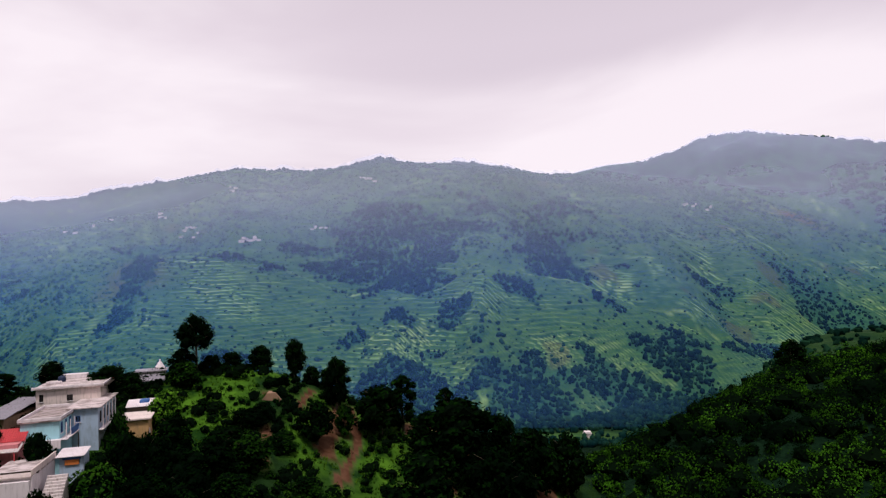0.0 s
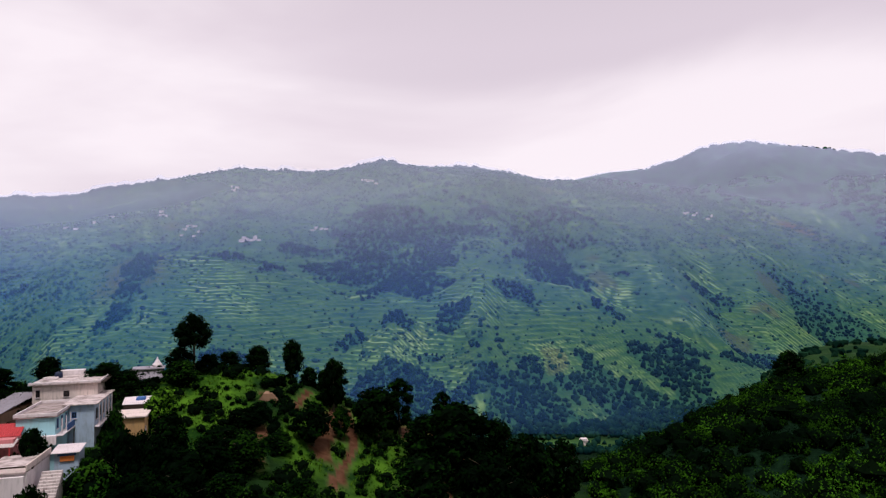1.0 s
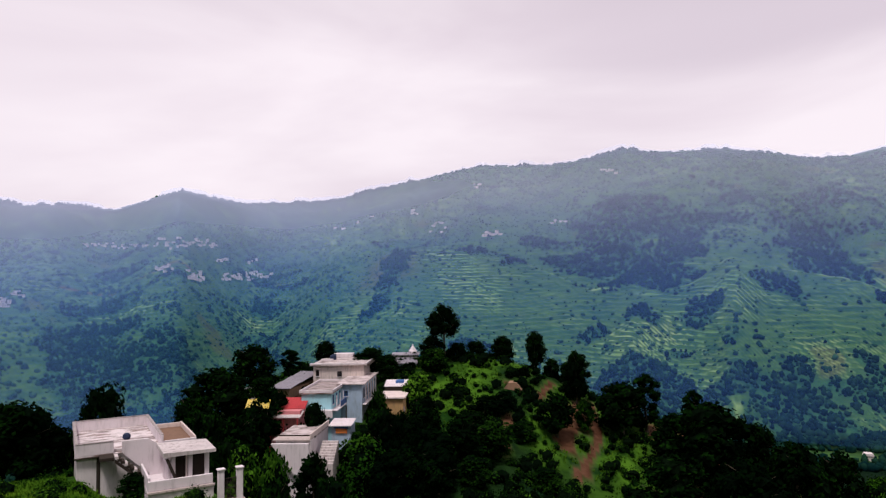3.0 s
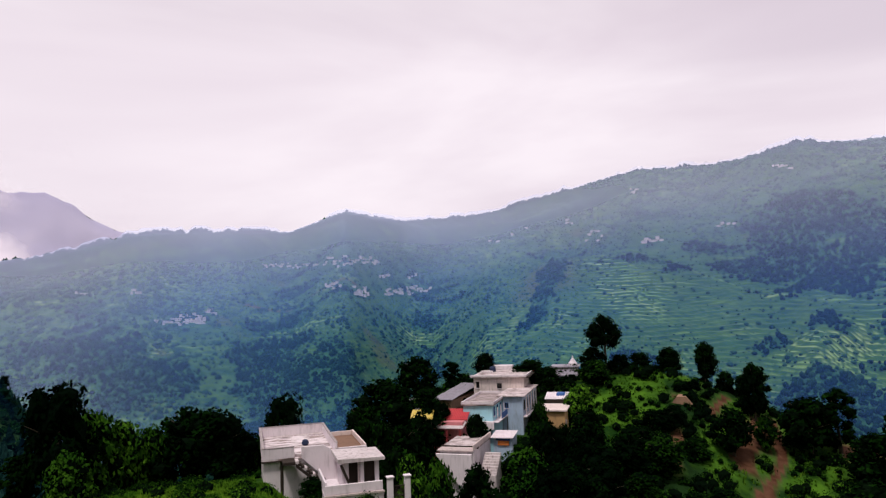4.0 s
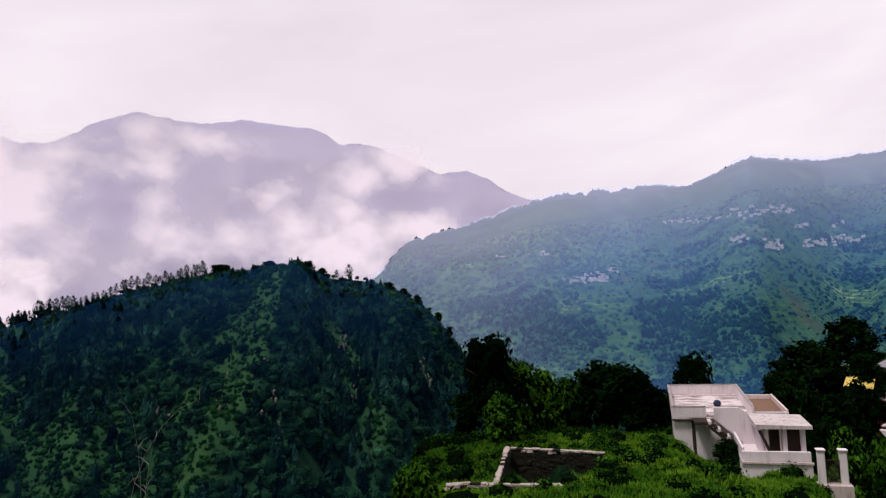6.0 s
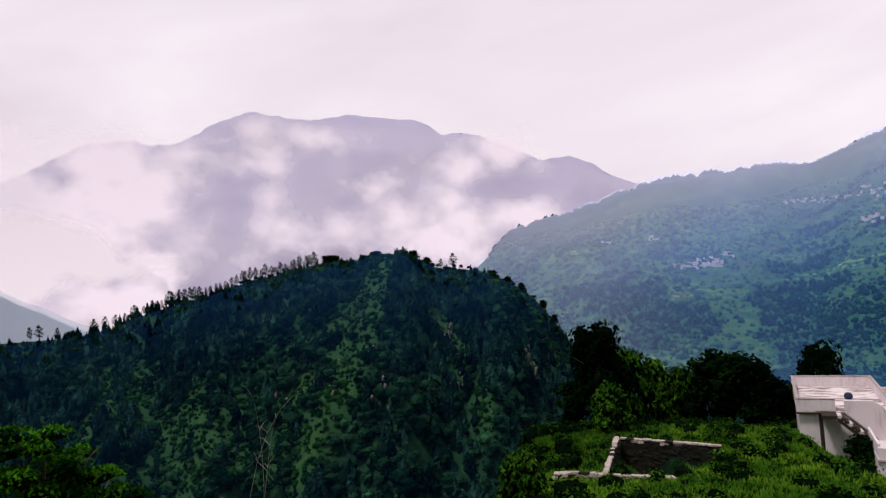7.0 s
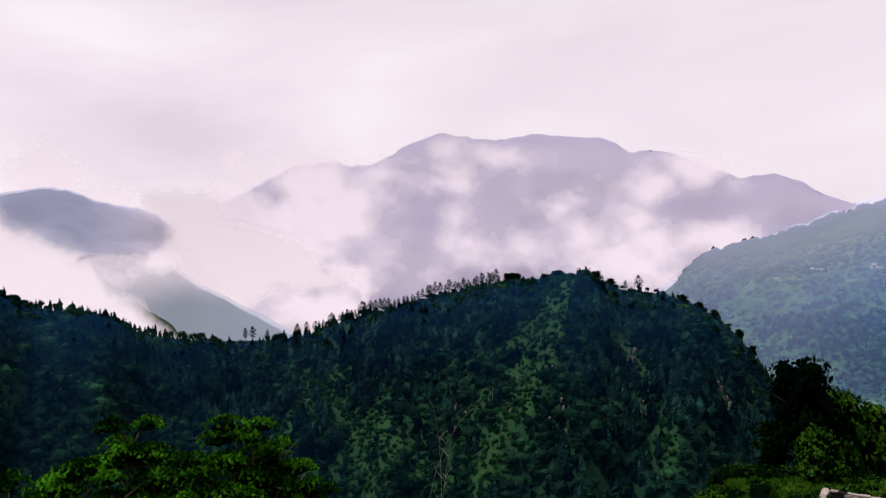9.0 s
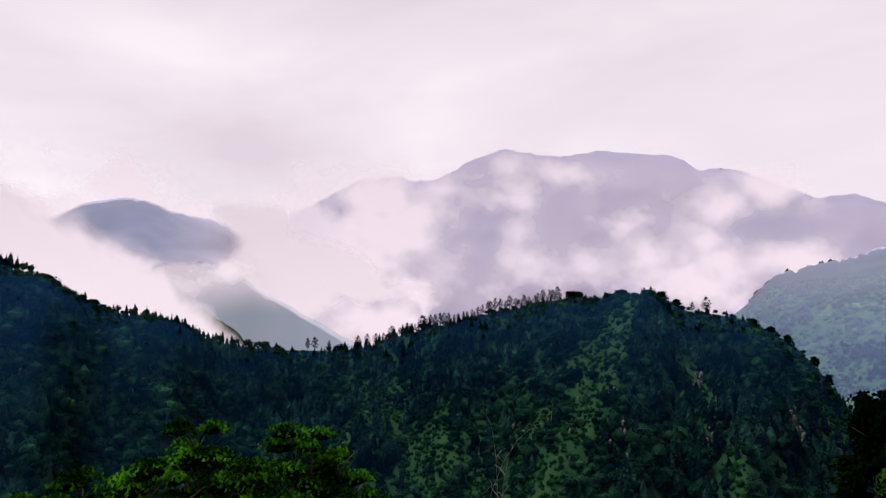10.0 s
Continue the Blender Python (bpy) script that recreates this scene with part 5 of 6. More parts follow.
def build_undergrowth():
    clear_house = lambda x, y: ~spot_in_house(x, y)
    # the terraced spur: hedges along the plots, thicker towards the village and down the far flank
    p, b, r, wood, rnd = scatter(5200, -10, 38, 92, 152, 41, lambda b, r, x, y, z, w, which, q: (which == 6) & (q.uniform(size=len(b)) < 0.20 + 0.30 * w) & clear_house(x, y) & (soil_at(x, y) < 0.4))
    pick = rnd.uniform(size=len(p))
    rad = 0.4 + 1.3 * rnd.uniform(0, 1, len(p)) ** 1.6
    bushes("terrace_bushes", p[pick < 0.5], rad[pick < 0.5], MAT_LEAF_MID, 0.32, 46, rnd, "green hedges and bushes along the plots")
    bushes("terrace_bushes", p[(pick >= 0.5) & (pick < 0.82)], rad[(pick >= 0.5) & (pick < 0.82)], MAT_LEAF_DARK, 0.32, 46, rnd, "dark bushes along the plots")
    bushes("terrace_bushes", p[pick >= 0.82], rad[pick >= 0.82] * 0.8, MAT_LEAF_BRIGHT, 0.28, 46, rnd, "fresh light green bushes along the plots")
    p, b, r, wood, rnd = scatter(3000, -6, 30, 100, 152, 42, lambda b, r, x, y, z, w, which, q: (which == 6) & (w < 0.4) & (soil_at(x, y) < 0.3))
    grass("plot_grass", p, 0.55, MAT_GRASS, rnd, "tall grass and crops on the plots")
    # the bench below the eye
    near = lambda b, r, x, y, z, w, which, q: (which == 9) & clear_house(x, y) & ~in_ruin(b, r)
    p, b, r, wood, rnd = scatter(520, 38, 76, 30, 72, 43, lambda b, r, *k: near(b, r, *k) & (k[-1].uniform(size=len(b)) < np.where(r > 52, 0.75, 0.30) * np.where((b > 41) & (b < 52), 0.7, 1.3)) & ~((b > 42) & (b < 48.5) & (r > 50)))
    pick = rnd.uniform(size=len(p))
    rad = rnd.uniform(0.3, 0.85, len(p))
    bushes("bench_bushes", p[pick < 0.45], rad[pick < 0.45], MAT_LEAF_BRIGHT, 0.17, 90, rnd, "fresh green scrub on the grassy bench")
    bushes("bench_bushes", p[pick >= 0.45], rad[pick >= 0.45] * 1.15, MAT_LEAF_MID, 0.18, 90, rnd, "green scrub on the grassy bench")
    p, b, r, wood, rnd = scatter(15000, 38, 76, 30, 70, 44, near)
    grass("bench_grass", p, 0.42, MAT_GRASS, rnd, "rank monsoon grass on the bench")
    # dark growth added inside the ruin for its shade, and on the drop before it
    p, b, r, wood, rnd = scatter(900, 53.6, 66.0, 41, 53, 45, lambda b, r, *k: ruin_depth(b, r) > 0.7)
    bushes("ruin_growth", p, rnd.uniform(0.4, 0.8, len(p)), MAT_LEAF_DARK, 0.18, 60, rnd, "dark weeds added for the shade inside the roofless ruin")
    # steep ground below on the left
    p, b, r, wood, rnd = scatter(900, 66, 132, 14, 110, 46, lambda b, r, x, y, z, w, which, q: (which == 9) & (q.uniform(size=len(b)) < 0.8) & (r > 16))
    rad = rnd.uniform(0.5, 1.2, len(p))
    bushes("slope_scrub", p, rad, MAT_LEAF_DARK, 0.24, 36, rnd, "dark scrub on the steep slope below")


def spot_in_house(x, y):
    """Inside the white house or its yard."""
    dx, dy = x + 47.3, y - 41.4
    c, s = math.cos(radians(50.1)), math.sin(radians(50.1))
    u, v = dx * c + dy * s, -dx * s + dy * c
    return (u > -0.8) & (u < 12.3) & (v > -7.6) & (v < 12.3) & ~((u < 4.2) & (v < -2.2))


build_woods()
build_undergrowth()

# ---- houses ----
def box_bm(x0, x1, y0, y1, z0, z1, bevel=0.03):
    bm = bmesh.new()
    bmesh.ops.create_cube(bm, size=1)
    for v in bm.verts:
        v.co = ((x0 + x1) / 2 + v.co.x * (x1 - x0), (y0 + y1) / 2 + v.co.y * (y1 - y0), (z0 + z1) / 2 + v.co.z * (z1 - z0))
    if bevel:
        bmesh.ops.bevel(bm, geom=bm.edges[:], offset=bevel, segments=1, affect="EDGES")
    return bm


def prism_bm(profile, y0, y1):
    """A solid with the given outline in x and z, from y0 to y1."""
    bm = bmesh.new()
    a = [bm.verts.new((x, y0, z)) for x, z in profile]
    b = [bm.verts.new((x, y1, z)) for x, z in profile]
    n = len(profile)
    bm.faces.new(a)
    bm.faces.new(b[::-1])
    for i in range(n):
        bm.faces.new((a[i], b[i], b[(i + 1) % n], a[(i + 1) % n]))
    bmesh.ops.recalc_face_normals(bm, faces=bm.faces)
    return bm


def tin_bm(x0, x1, y0, y1, z_front, z_back, wave=0.3, depth=0.05):
    """A corrugated sheet, its ribs running down the slope."""
    n = max(6, int((x1 - x0) / wave * 4))
    xs = np.linspace(x0, x1, n)
    zs = depth * np.sin((xs - x0) / wave * 2 * math.pi)
    bm = bmesh.new()
    rows = []
    for y, z in ((y0, z_front), (y1, z_back)):
        rows.append([bm.verts.new((x, y, z + dz)) for x, dz in zip(xs, zs)])
    for y, z in ((y0, z_front - 0.06), (y1, z_back - 0.06)):
        rows.append([bm.verts.new((x, y, z + dz)) for x, dz in zip(xs, zs)])
    for i in range(n - 1):
        bm.faces.new((rows[0][i], rows[0][i + 1], rows[1][i + 1], rows[1][i]))
        bm.faces.new((rows[2][i], rows[3][i], rows[3][i + 1], rows[2][i + 1]))
        bm.faces.new((rows[0][i], rows[2][i], rows[2][i + 1], rows[0][i + 1]))
        bm.faces.new((rows[1][i], rows[1][i + 1], rows[3][i + 1], rows[3][i]))
    return bm


def base_at(name, x, y, turn, label, category="house", group=""):
    ob = tagged(new(name, None), label, category, group)
    ob.matrix_basis = pose(x, y, 0, 0, 0, turn)
    return ob


def window_on(house, face, a, z, w, h, flush, frame_mat=None, pane_mat=None, name="window"):
    """A window on the front (y = flush) or the side (x = flush): pane with a frame and a sill of its own."""
    t = 0.07
    frame_mat, pane_mat = frame_mat or MAT_WOOD_SHADE, pane_mat or MAT_GLASS

    def solid(a0, a1, z0, z1, out, back):
        return box_bm(a0, a1, flush - out, flush + back, z0, z1, 0) if face == "front" else box_bm(flush - back, flush + out, a0, a1, z0, z1, 0)

    pane = part(name, solid(a + t, a + w - t, z + t, z + h - t, 0.012, 0.05), pane_mat, house)
    bm = bmesh.new()
    for seg in ((a, a + t, z, z + h), (a + w - t, a + w, z, z + h), (a + t, a + w - t, z, z + t), (a + t, a + w - t, z + h - t, z + h), (a + w / 2 - 0.03, a + w / 2 + 0.03, z + t, z + h - t)):
        piece = solid(*seg, 0.05, 0.03)
        me = bpy.data.meshes.new("tmp")
        piece.to_mesh(me)
        piece.free()
        bm.from_mesh(me)
        bpy.data.meshes.remove(me)
    part(name + "_frame", bm, frame_mat, pane)
    part(name + "_sill", solid(a - 0.1, a + w + 0.1, z - 0.1, z, 0.14, 0.03), MAT_WHITE, pane)
    return pane


def flat_house(name, x, y, turn, w, d, top, base, wall, deck, label, rail=0.7, over=0.25, storey=None, rails="flbr", rail_mat=None):
    """A flat-roofed house: walls, roof slab, and a parapet on the sides named."""
    h = base_at(name, x, y, turn, label)
    slab = top - rail
    part("wall", box_bm(0, w, 0, d, base, slab - 0.2), wall, h)
    part("roof_slab", box_bm(-over, w + over, -over, d + over, slab - 0.2, slab), deck, h)
    t = 0.18
    m = rail_mat or wall
    if rail > 0.05:
        if "f" in rails:
            part("parapet", box_bm(-over, w + over, -over, -over + t, slab, top), m, h)
        if "b" in rails:
            part("parapet", box_bm(-over, w + over, d + over - t, d + over, slab, top), m, h)
        if "l" in rails:
            part("parapet", box_bm(-over, -over + t, -over + t, d + over - t, slab, top - 0.004), m, h)
        if "r" in rails:
            part("parapet", box_bm(w + over - t, w + over, -over + t, d + over - t, slab, top - 0.004), m, h)
    if storey:
        part("floor_band", box_bm(-0.12, w + 0.12, -0.12, d + 0.12, storey - 0.15, storey + 0.05), MAT_WHITE, h)
    return h


def build_white_house():
    """The lone house with an outside stair, a flat walled roof and a small verandah below."""
    h = base_at("white_house", -47.3, 41.4, 50.1, "white lime-washed house with a flat walled roof and outside stair")
    W, D, TOP, SLAB, BASE = 6.5, 11.6, -12.0, -12.95, -17.5
    part("wall", box_bm(0, W, 0, D, BASE, SLAB - 0.15), MAT_WHITE, h)
    part("roof_slab", box_bm(-0.12, W + 0.1, -0.12, D + 0.1, SLAB - 0.15, SLAB), MAT_PUDDLED, h, "pale rain-stained concrete roof deck")
    t = 0.22
    part("parapet", box_bm(-0.12, 2.7, -0.12, -0.12 + t, SLAB, TOP), MAT_WHITE, h)
    part("parapet", box_bm(-0.12, -0.12 + t, -0.12 + t, D + 0.1 - t, SLAB, TOP), MAT_WHITE, h)
    part("parapet", box_bm(-0.12, W + 0.1, D + 0.1 - t, D + 0.1, SLAB, TOP), MAT_WHITE, h)
    part("parapet", box_bm(W + 0.1 - t, W + 0.1, 0.2, D + 0.1 - t, SLAB, TOP), MAT_WHITE, h)
    for box in ((-0.15, 2.73, -0.15, 0.13), (-0.15, W + 0.13, D - 0.15, D + 0.13)):
        part("coping", box_bm(*box, TOP, TOP + 0.06, 0.02), MAT_GRIME, h, "black rain-stained wall coping")
    part("coping", box_bm(-0.15, 0.13, 0.134, D - 0.154, TOP, TOP + 0.06, 0.02), MAT_GRIME, h, "black rain-stained wall coping")
    part("coping", box_bm(W - 0.15, W + 0.13, 0.2, D - 0.154, TOP, TOP + 0.06, 0.02), MAT_GRIME, h, "black rain-stained wall coping")
    part("drip_ledge", box_bm(-0.2, 2.8, -0.32, -0.124, SLAB - 0.22, SLAB - 0.1), MAT_WOOD_SHADE, h, "dark ledge under the parapet")
    # dark box on the wall face stands for an upright slot
    part("slot_strip", box_bm(1.45, 1.72, -0.1, 0.02, -16.2, SLAB - 0.24, 0.05), MAT_WOOD_SHADE, h, "dark strip for an upright slot beside a wall pier")
    part("roof_pot", lathe_bm([(0.0, 0), (0.25, 0.02), (0.36, 0.2), (0.3, 0.45), (0.15, 0.55), (0.0, 0.55)], 14, (4.1, 5.2, SLAB)), MAT_TANK, h, "small dark water pot on the roof")
    part("roof_stub", box_bm(2.75, 4.9, 0.2, 0.42, SLAB, SLAB + 0.25), MAT_WHITE_DECK, h)
    # the stair along the front, with its high wall
    part("stair_wall", prism_bm([(3.3, -12.0), (5.3, -12.0), (8.3, -14.1), (8.3, -16.6), (5.4, -16.6), (5.4, -14.9), (3.3, -12.95)], -0.55, -0.3), MAT_WHITE, h)
    rise = (15.4 - 12.95) / 12
    for k in range(12):
        z1 = -15.4 + rise * (k + 1)
        x1 = 5.5 - 0.235 * (k + 1)
        part("step", box_bm(x1, x1 + 0.29, -1.75, -0.56, z1 - 0.22, z1, 0.01), MAT_WHITE_DECK if k % 3 == 2 else MAT_WOOD_SHADE, h)
    part("stair_stringer", prism_bm([(5.5, -15.6), (2.7, -13.15), (2.7, -13.45), (5.1, -15.6)], -1.72, -1.5), MAT_WOOD_SHADE, h, "black stair side")
    part("stair_landing", box_bm(1.6, 2.68, -1.75, -0.13, SLAB - 0.3, SLAB - 0.02), MAT_WOOD_SHADE, h)
    # annex behind, with a lower brown roof
    part("annex_wall", box_bm(W + 0.12, 9.3, 1.6, 9.4, BASE, -13.35), MAT_WHITE, h)
    part("annex_roof", box_bm(W + 0.12, 9.5, 1.4, 9.6, -13.35, -13.1), MAT_BROWN, h, "brown earth-stained annex roof")
    part("annex_parapet", box_bm(9.32, 9.5, 1.6, 9.6, -13.1, -12.6), MAT_PINK, h)
    part("annex_parapet", box_bm(W + 0.13, 9.5, 1.4, 1.58, -13.1, -12.75), MAT_WHITE, h)
    part("annex_parapet", box_bm(W + 0.13, 9.3, 9.42, 9.6, -13.1, -12.65), MAT_PINK, h)
    # verandah: slab on pillars over a walled platform
    part("platform", box_bm(4.7, 9.55, -6.2, -0.56, BASE - 1, -15.05), MAT_WHITE, h)
    part("platform_ledge", box_bm(4.6, 9.62, -6.34, -6.16, -15.2, -15.0), MAT_DECK, h, "grey weathered ledge")
    part("platform_wall", box_bm(4.7, 9.5, -6.12, -5.94, -15.0, -14.25), MAT_WHITE, h)
    part("platform_wall", box_bm(4.72, 4.9, -5.92, -0.6, -15.0, -14.0), MAT_WHITE, h)
    # the shade inside the openings is painted on this back wall
    part("verandah_back", box_bm(6.52, 9.5, -3.6, -3.4, -15.05, -12.76), MAT_WOOD_SHADE, h, "verandah back wall darkened for the shade in the openings")
    part("verandah_room", box_bm(6.52, 9.5, -3.38, -1.4, -15.05, -12.76), MAT_WHITE, h)
    part("verandah_side", box_bm(6.3, 6.5, -4.7, -1.62, -15.05, -12.75), MAT_WHITE, h)
    for x in (6.7, 8.0, 9.3):
        part("pillar", box_bm(x - 0.17, x + 0.17, -4.75, -4.4, -15.05, -12.75), MAT_WHITE, h)
    part("pillar_panel", box_bm(7.66, 7.78, -4.7, -4.5, -15.05, -12.75), MAT_PINK, h)
    part("verandah_roof", prism_bm([(5.9, -12.75), (9.9, -12.75), (9.9, -12.5), (5.9, -12.4)], -5.3, -0.9), MAT_WHITE_DECK, h, "thick white concrete verandah slab")
    part("broken_stair_rail", prism_bm([(6.05, -12.9), (6.3, -12.9), (7.0, -14.6), (6.75, -14.6)], -5.2, -5.05), MAT_WOOD_SHADE, h)
    # the gate beside it
    g = base_at("gate", -47.3, 41.4, 50.1, "rusty grille gate between two white masonry pillars", "gate")
    for x in (9.9, 11.35):
        p = part("gate_pillar", box_bm(x - 0.24, x + 0.24, -7.4, -6.95, -17.6, -13.85, 0.04), MAT_WHITE, g)
        part("pillar_cap", box_bm(x - 0.31, x + 0.31, -7.47, -6.88, -13.85, -13.72, 0.03), MAT_WHITE, p)
    for k in range(9):
        x = 10.2 + k * 0.11
        part("gate_bar", box_bm(x - 0.015, x + 0.015, -7.2, -7.17, -16.2, -14.5, 0), MAT_WOOD_SHADE, g)
    for z in (-16.1, -15.3, -14.55):
        part("gate_rail", box_bm(10.13, 11.13, -7.22, -7.15, z - 0.03, z + 0.03, 0), MAT_WOOD_SHADE, g)
    part("gate_step", box_bm(9.6, 11.8, -7.7, -6.6, -17.4, -16.25), MAT_DECK, g)


def lathe_bm(profile, sides, at):
    bm = bmesh.new()
    rings = []
    for r, z in profile:
        rings.append([bm.verts.new((at[0] + r * math.cos(a), at[1] + r * math.sin(a), at[2] + z)) for a in [2 * math.pi * k / sides for k in range(sides)]])
    for lo, hi in zip(rings, rings[1:]):
        for k in range(sides):
            bm.faces.new((lo[k], lo[(k + 1) % sides], hi[(k + 1) % sides], hi[k]))
    bmesh.ops.remove_doubles(bm, verts=bm.verts, dist=1e-4)
    return bm


def build_village():
    # turquoise house
    h = flat_house("turquoise_house", -60.9, 96.4, 17, 5.0, 13.5, -15.9, -25.5, MAT_TURQ, MAT_WORN_DECK, "flat-roofed house painted pale turquoise with a blue gallery", 0.45, 0.3, -19.2, "flbr", MAT_WHITE)
    for k in range(5):
        window_on(h, "side", 0.8 + k * 2.5, -18.4, 1.0, 1.5, 5.0, MAT_BLUE)
    for k in range(6):
        part("gallery_post", box_bm(5.75, 5.88, 0.3 + k * 2.55, 0.43 + k * 2.55, -19.1, -16.85, 0), MAT_WHITE, h)
    part("gallery_floor", box_bm(5.13, 6.05, 0, 13.3, -19.35, -19.16), MAT_WHITE, h)
    part("gallery_rail", box_bm(5.9, 5.98, 3, 13.2, -19.15, -18.2), MAT_BLUE, h, "bright blue gallery railing")
    part("front_ledge", box_bm(-0.6, 5.4, -1.1, -0.13, -19.3, -19.05), MAT_WHITE, h)
    part("front_skirt", box_bm(-0.6, 5.4, -1.1, -0.95, -20.3, -19.3), MAT_WHITE, h)
    # grey-blue house behind it
    h = flat_house("grey_blue_house", -58.6, 105.0, 17.5, 4.0, 15.5, -15.9, -24.0, MAT_BLUEGREY, MAT_VILLAGE_DECK, "grey-blue two-storey house with a weathered pinkish roof", 0.0, 0.5)
    window_on(h, "front", 0.8, -18.1, 0.7, 0.95, 0.0, MAT_BLUE)
    for k in range(5):
        part("side_post", box_bm(4.45, 4.6, 0.8 + k * 2.9, 1.0 + k * 2.9, -19.5, -16.1, 0), MAT_WHITE, h)
        window_on(h, "side", 1.3 + k * 2.9, -18.6, 1.0, 1.7, 4.0)
    part("side_gallery", box_bm(4.02, 4.7, 0.2, 15.2, -19.7, -19.5), MAT_WHITE, h)
    # white house on top
    h = flat_house("cream_house", -68.6, 112.8, 18.5, 9.8, 15.0, -13.4, -20.5, MAT_PINK, MAT_VILLAGE_DECK, "cream-white house with a wide flat roof and water tank", 0.28, 0.55, None, "fr", MAT_WHITE)
    window_on(h, "front", 4.6, -16.0, 0.9, 1.0, 0.0)
    window_on(h, "front", 0.5, -15.9, 0.6, 1.2, 0.0)
    part("stair_cabin", box_bm(0.6, 5.4, 13.2, 15.6, -13.66, -12.85), MAT_WHITE, h)
    part("roof_bench", box_bm(0.2, 2.6, 6.0, 6.7, -13.66, -13.25), MAT_WHITE, h)
    # shade along the roof edge is put into a dark strip
    part("side_eave", box_bm(10.36, 10.9, -0.5, 15.4, -13.95, -13.72), MAT_WOOD_SHADE, h, "roof edge strip darkened for its shade")
    tank = base_at("water_tank", -68.6, 112.8, 18.5, "dark blue plastic water tank on a flat roof", "water tank")
    part("tank_body", lathe_bm([(0.0, 0), (0.62, 0), (0.66, 0.1), (0.66, 0.75), (0.5, 0.98), (0.2, 1.05), (0.2, 1.13), (0.0, 1.13)], 18, (2.1, 9.0, -13.66)), MAT_TANK, tank)
    flag = base_at("red_cloth", -68.6, 112.8, 18.5, "red cloth hung over a roof corner", "cloth")
    part("cloth", prism_bm([(9.9, -13.1), (10.4, -12.7), (10.75, -12.75), (10.6, -13.7), (10.2, -13.75)], 9.0, 9.15), MAT_RED, flag)
    # small white shrine and sheds behind the trees
    h = base_at("shrine", -61.4, 131.4, 20, "small white village shrine with a stepped spire", "shrine")
    part("shrine_wall", box_bm(0.5, 6.0, 4, 9, -19, -14.0), MAT_WHITE, h)
    part("shrine_roof", box_bm(0.2, 6.4, 3.6, 9.4, -14.0, -13.75), MAT_TIN, h)
    part("spire", lathe_bm([(1.0, 0), (0.95, 0.5), (0.6, 0.9), (0.42, 1.3), (0.16, 1.6), (0.14, 1.9), (0.0, 2.1)], 10, (4.9, 6.5, -13.75)), MAT_WHITE, h)
    part("porch_roof", tin_bm(-0.5, 6.2, -0.4, 3.5, -15.3, -14.4), MAT_TIN, h, "grey corrugated tin porch")
    part("porch_wall", box_bm(-0.2, 6.0, 0.2, 3.4, -19, -15.3), MAT_BLUEGREY, h)
    # ochre shed
    h = base_at("ochre_shed", -50.6, 103.6, 18, "low ochre shed under pale tin sheets")
    part("wall", box_bm(0, 4.4, 0, 7, -25, -18.0), MAT_OCHRE, h)
    part("roof_slab", box_bm(-0.3, 4.8, -0.4, 7.2, -18.0, -17.75), MAT_PINK, h)
    part("tin_roof", tin_bm(0.2, 4.6, 7.5, 11.5, -17.0, -16.3), MAT_WHITE, h, "white painted tin sheet")
    part("rear_wall", box_bm(0.4, 4.4, 7.6, 11.3, -24, -17.2), MAT_WOOD_SHADE, h)
    h = base_at("water_room", -51.6, 112.5, 18, "narrow white tank room with a blue tank")
    part("wall", box_bm(0, 2.2, 0, 4, -24, -17.2), MAT_WHITE, h)
    part("roof_slab", box_bm(-0.2, 2.5, -0.2, 4.2, -17.2, -17.0), MAT_WHITE, h)
    part("tank", box_bm(0.3, 1.8, 0.5, 2.2, -17.0, -16.2, 0.15), MAT_BLUE, h)
    # lower house: long pale roof stepping down the slope
    h = base_at("lower_house", -56.5, 82.5, 16, "long pale-roofed house stepping down the slope")
    part("wall", box_bm(0.1, 5.2, 0, 10, -30, -20.9), MAT_WHITE, h)
    part("lower_roof", prism_bm([(-0.4, -21.2), (5.0, -21.2), (5.4, -25.5), (3.0, -25.5)], -0.8, -0.2), MAT_WHITE, h)
    part("upper_roof", box_bm(-0.3, 5.3, 2.4, 10.2, -20.9, -20.65), MAT_VILLAGE_DECK, h)
    part("roof_rail", box_bm(5.1, 5.3, -0.2, 10.2, -20.65, -19.9), MAT_PINK, h)
    part("ridge_beam", box_bm(-0.4, 5.3, 2.1, 2.38, -20.95, -20.55), MAT_WOOD_SHADE, h)
    part("front_roof", box_bm(-0.3, 5.08, -0.3, 2.08, -20.9, -20.7), MAT_DECK, h)
    s = base_at("stone_stair", -51.0, 84.5, 16, "broad white masonry stair between houses", "stair")
    for k in range(9):
        part("step", box_bm(0, 2.4, 0.42 * k, 0.42 * (k + 1) + 0.05, -27, -24.2 + 0.3 * k, 0.02), MAT_WHITE_DECK, s)
    # rose-coloured lean-to
    h = base_at("rose_lean_to", -62.9, 90.3, 18, "rose-painted lean-to with a red tin roof")
    part("wall", box_bm(0, 4.6, 1.2, 6, -26, -18.6), MAT_ROSE, h)
    part("tin_roof", tin_bm(-0.5, 4.9, 3.0, 6.2, -18.5, -17.2), MAT_RED, h, "faded red tin sheet")
    part("awning", tin_bm(-0.5, 4.9, 0.0, 2.9, -19.4, -18.75), MAT_WHITE_DECK, h)
    for x in (0.1, 2.2, 4.4):
        part("awning_post", box_bm(x - 0.06, x + 0.06, 0.1, 0.22, -25, -19.4, 0), MAT_RED, h)
    # little blue shop
    h = base_at("blue_shop", -53.9, 93.6, 16, "little blue shop with a white tin roof", "shop")
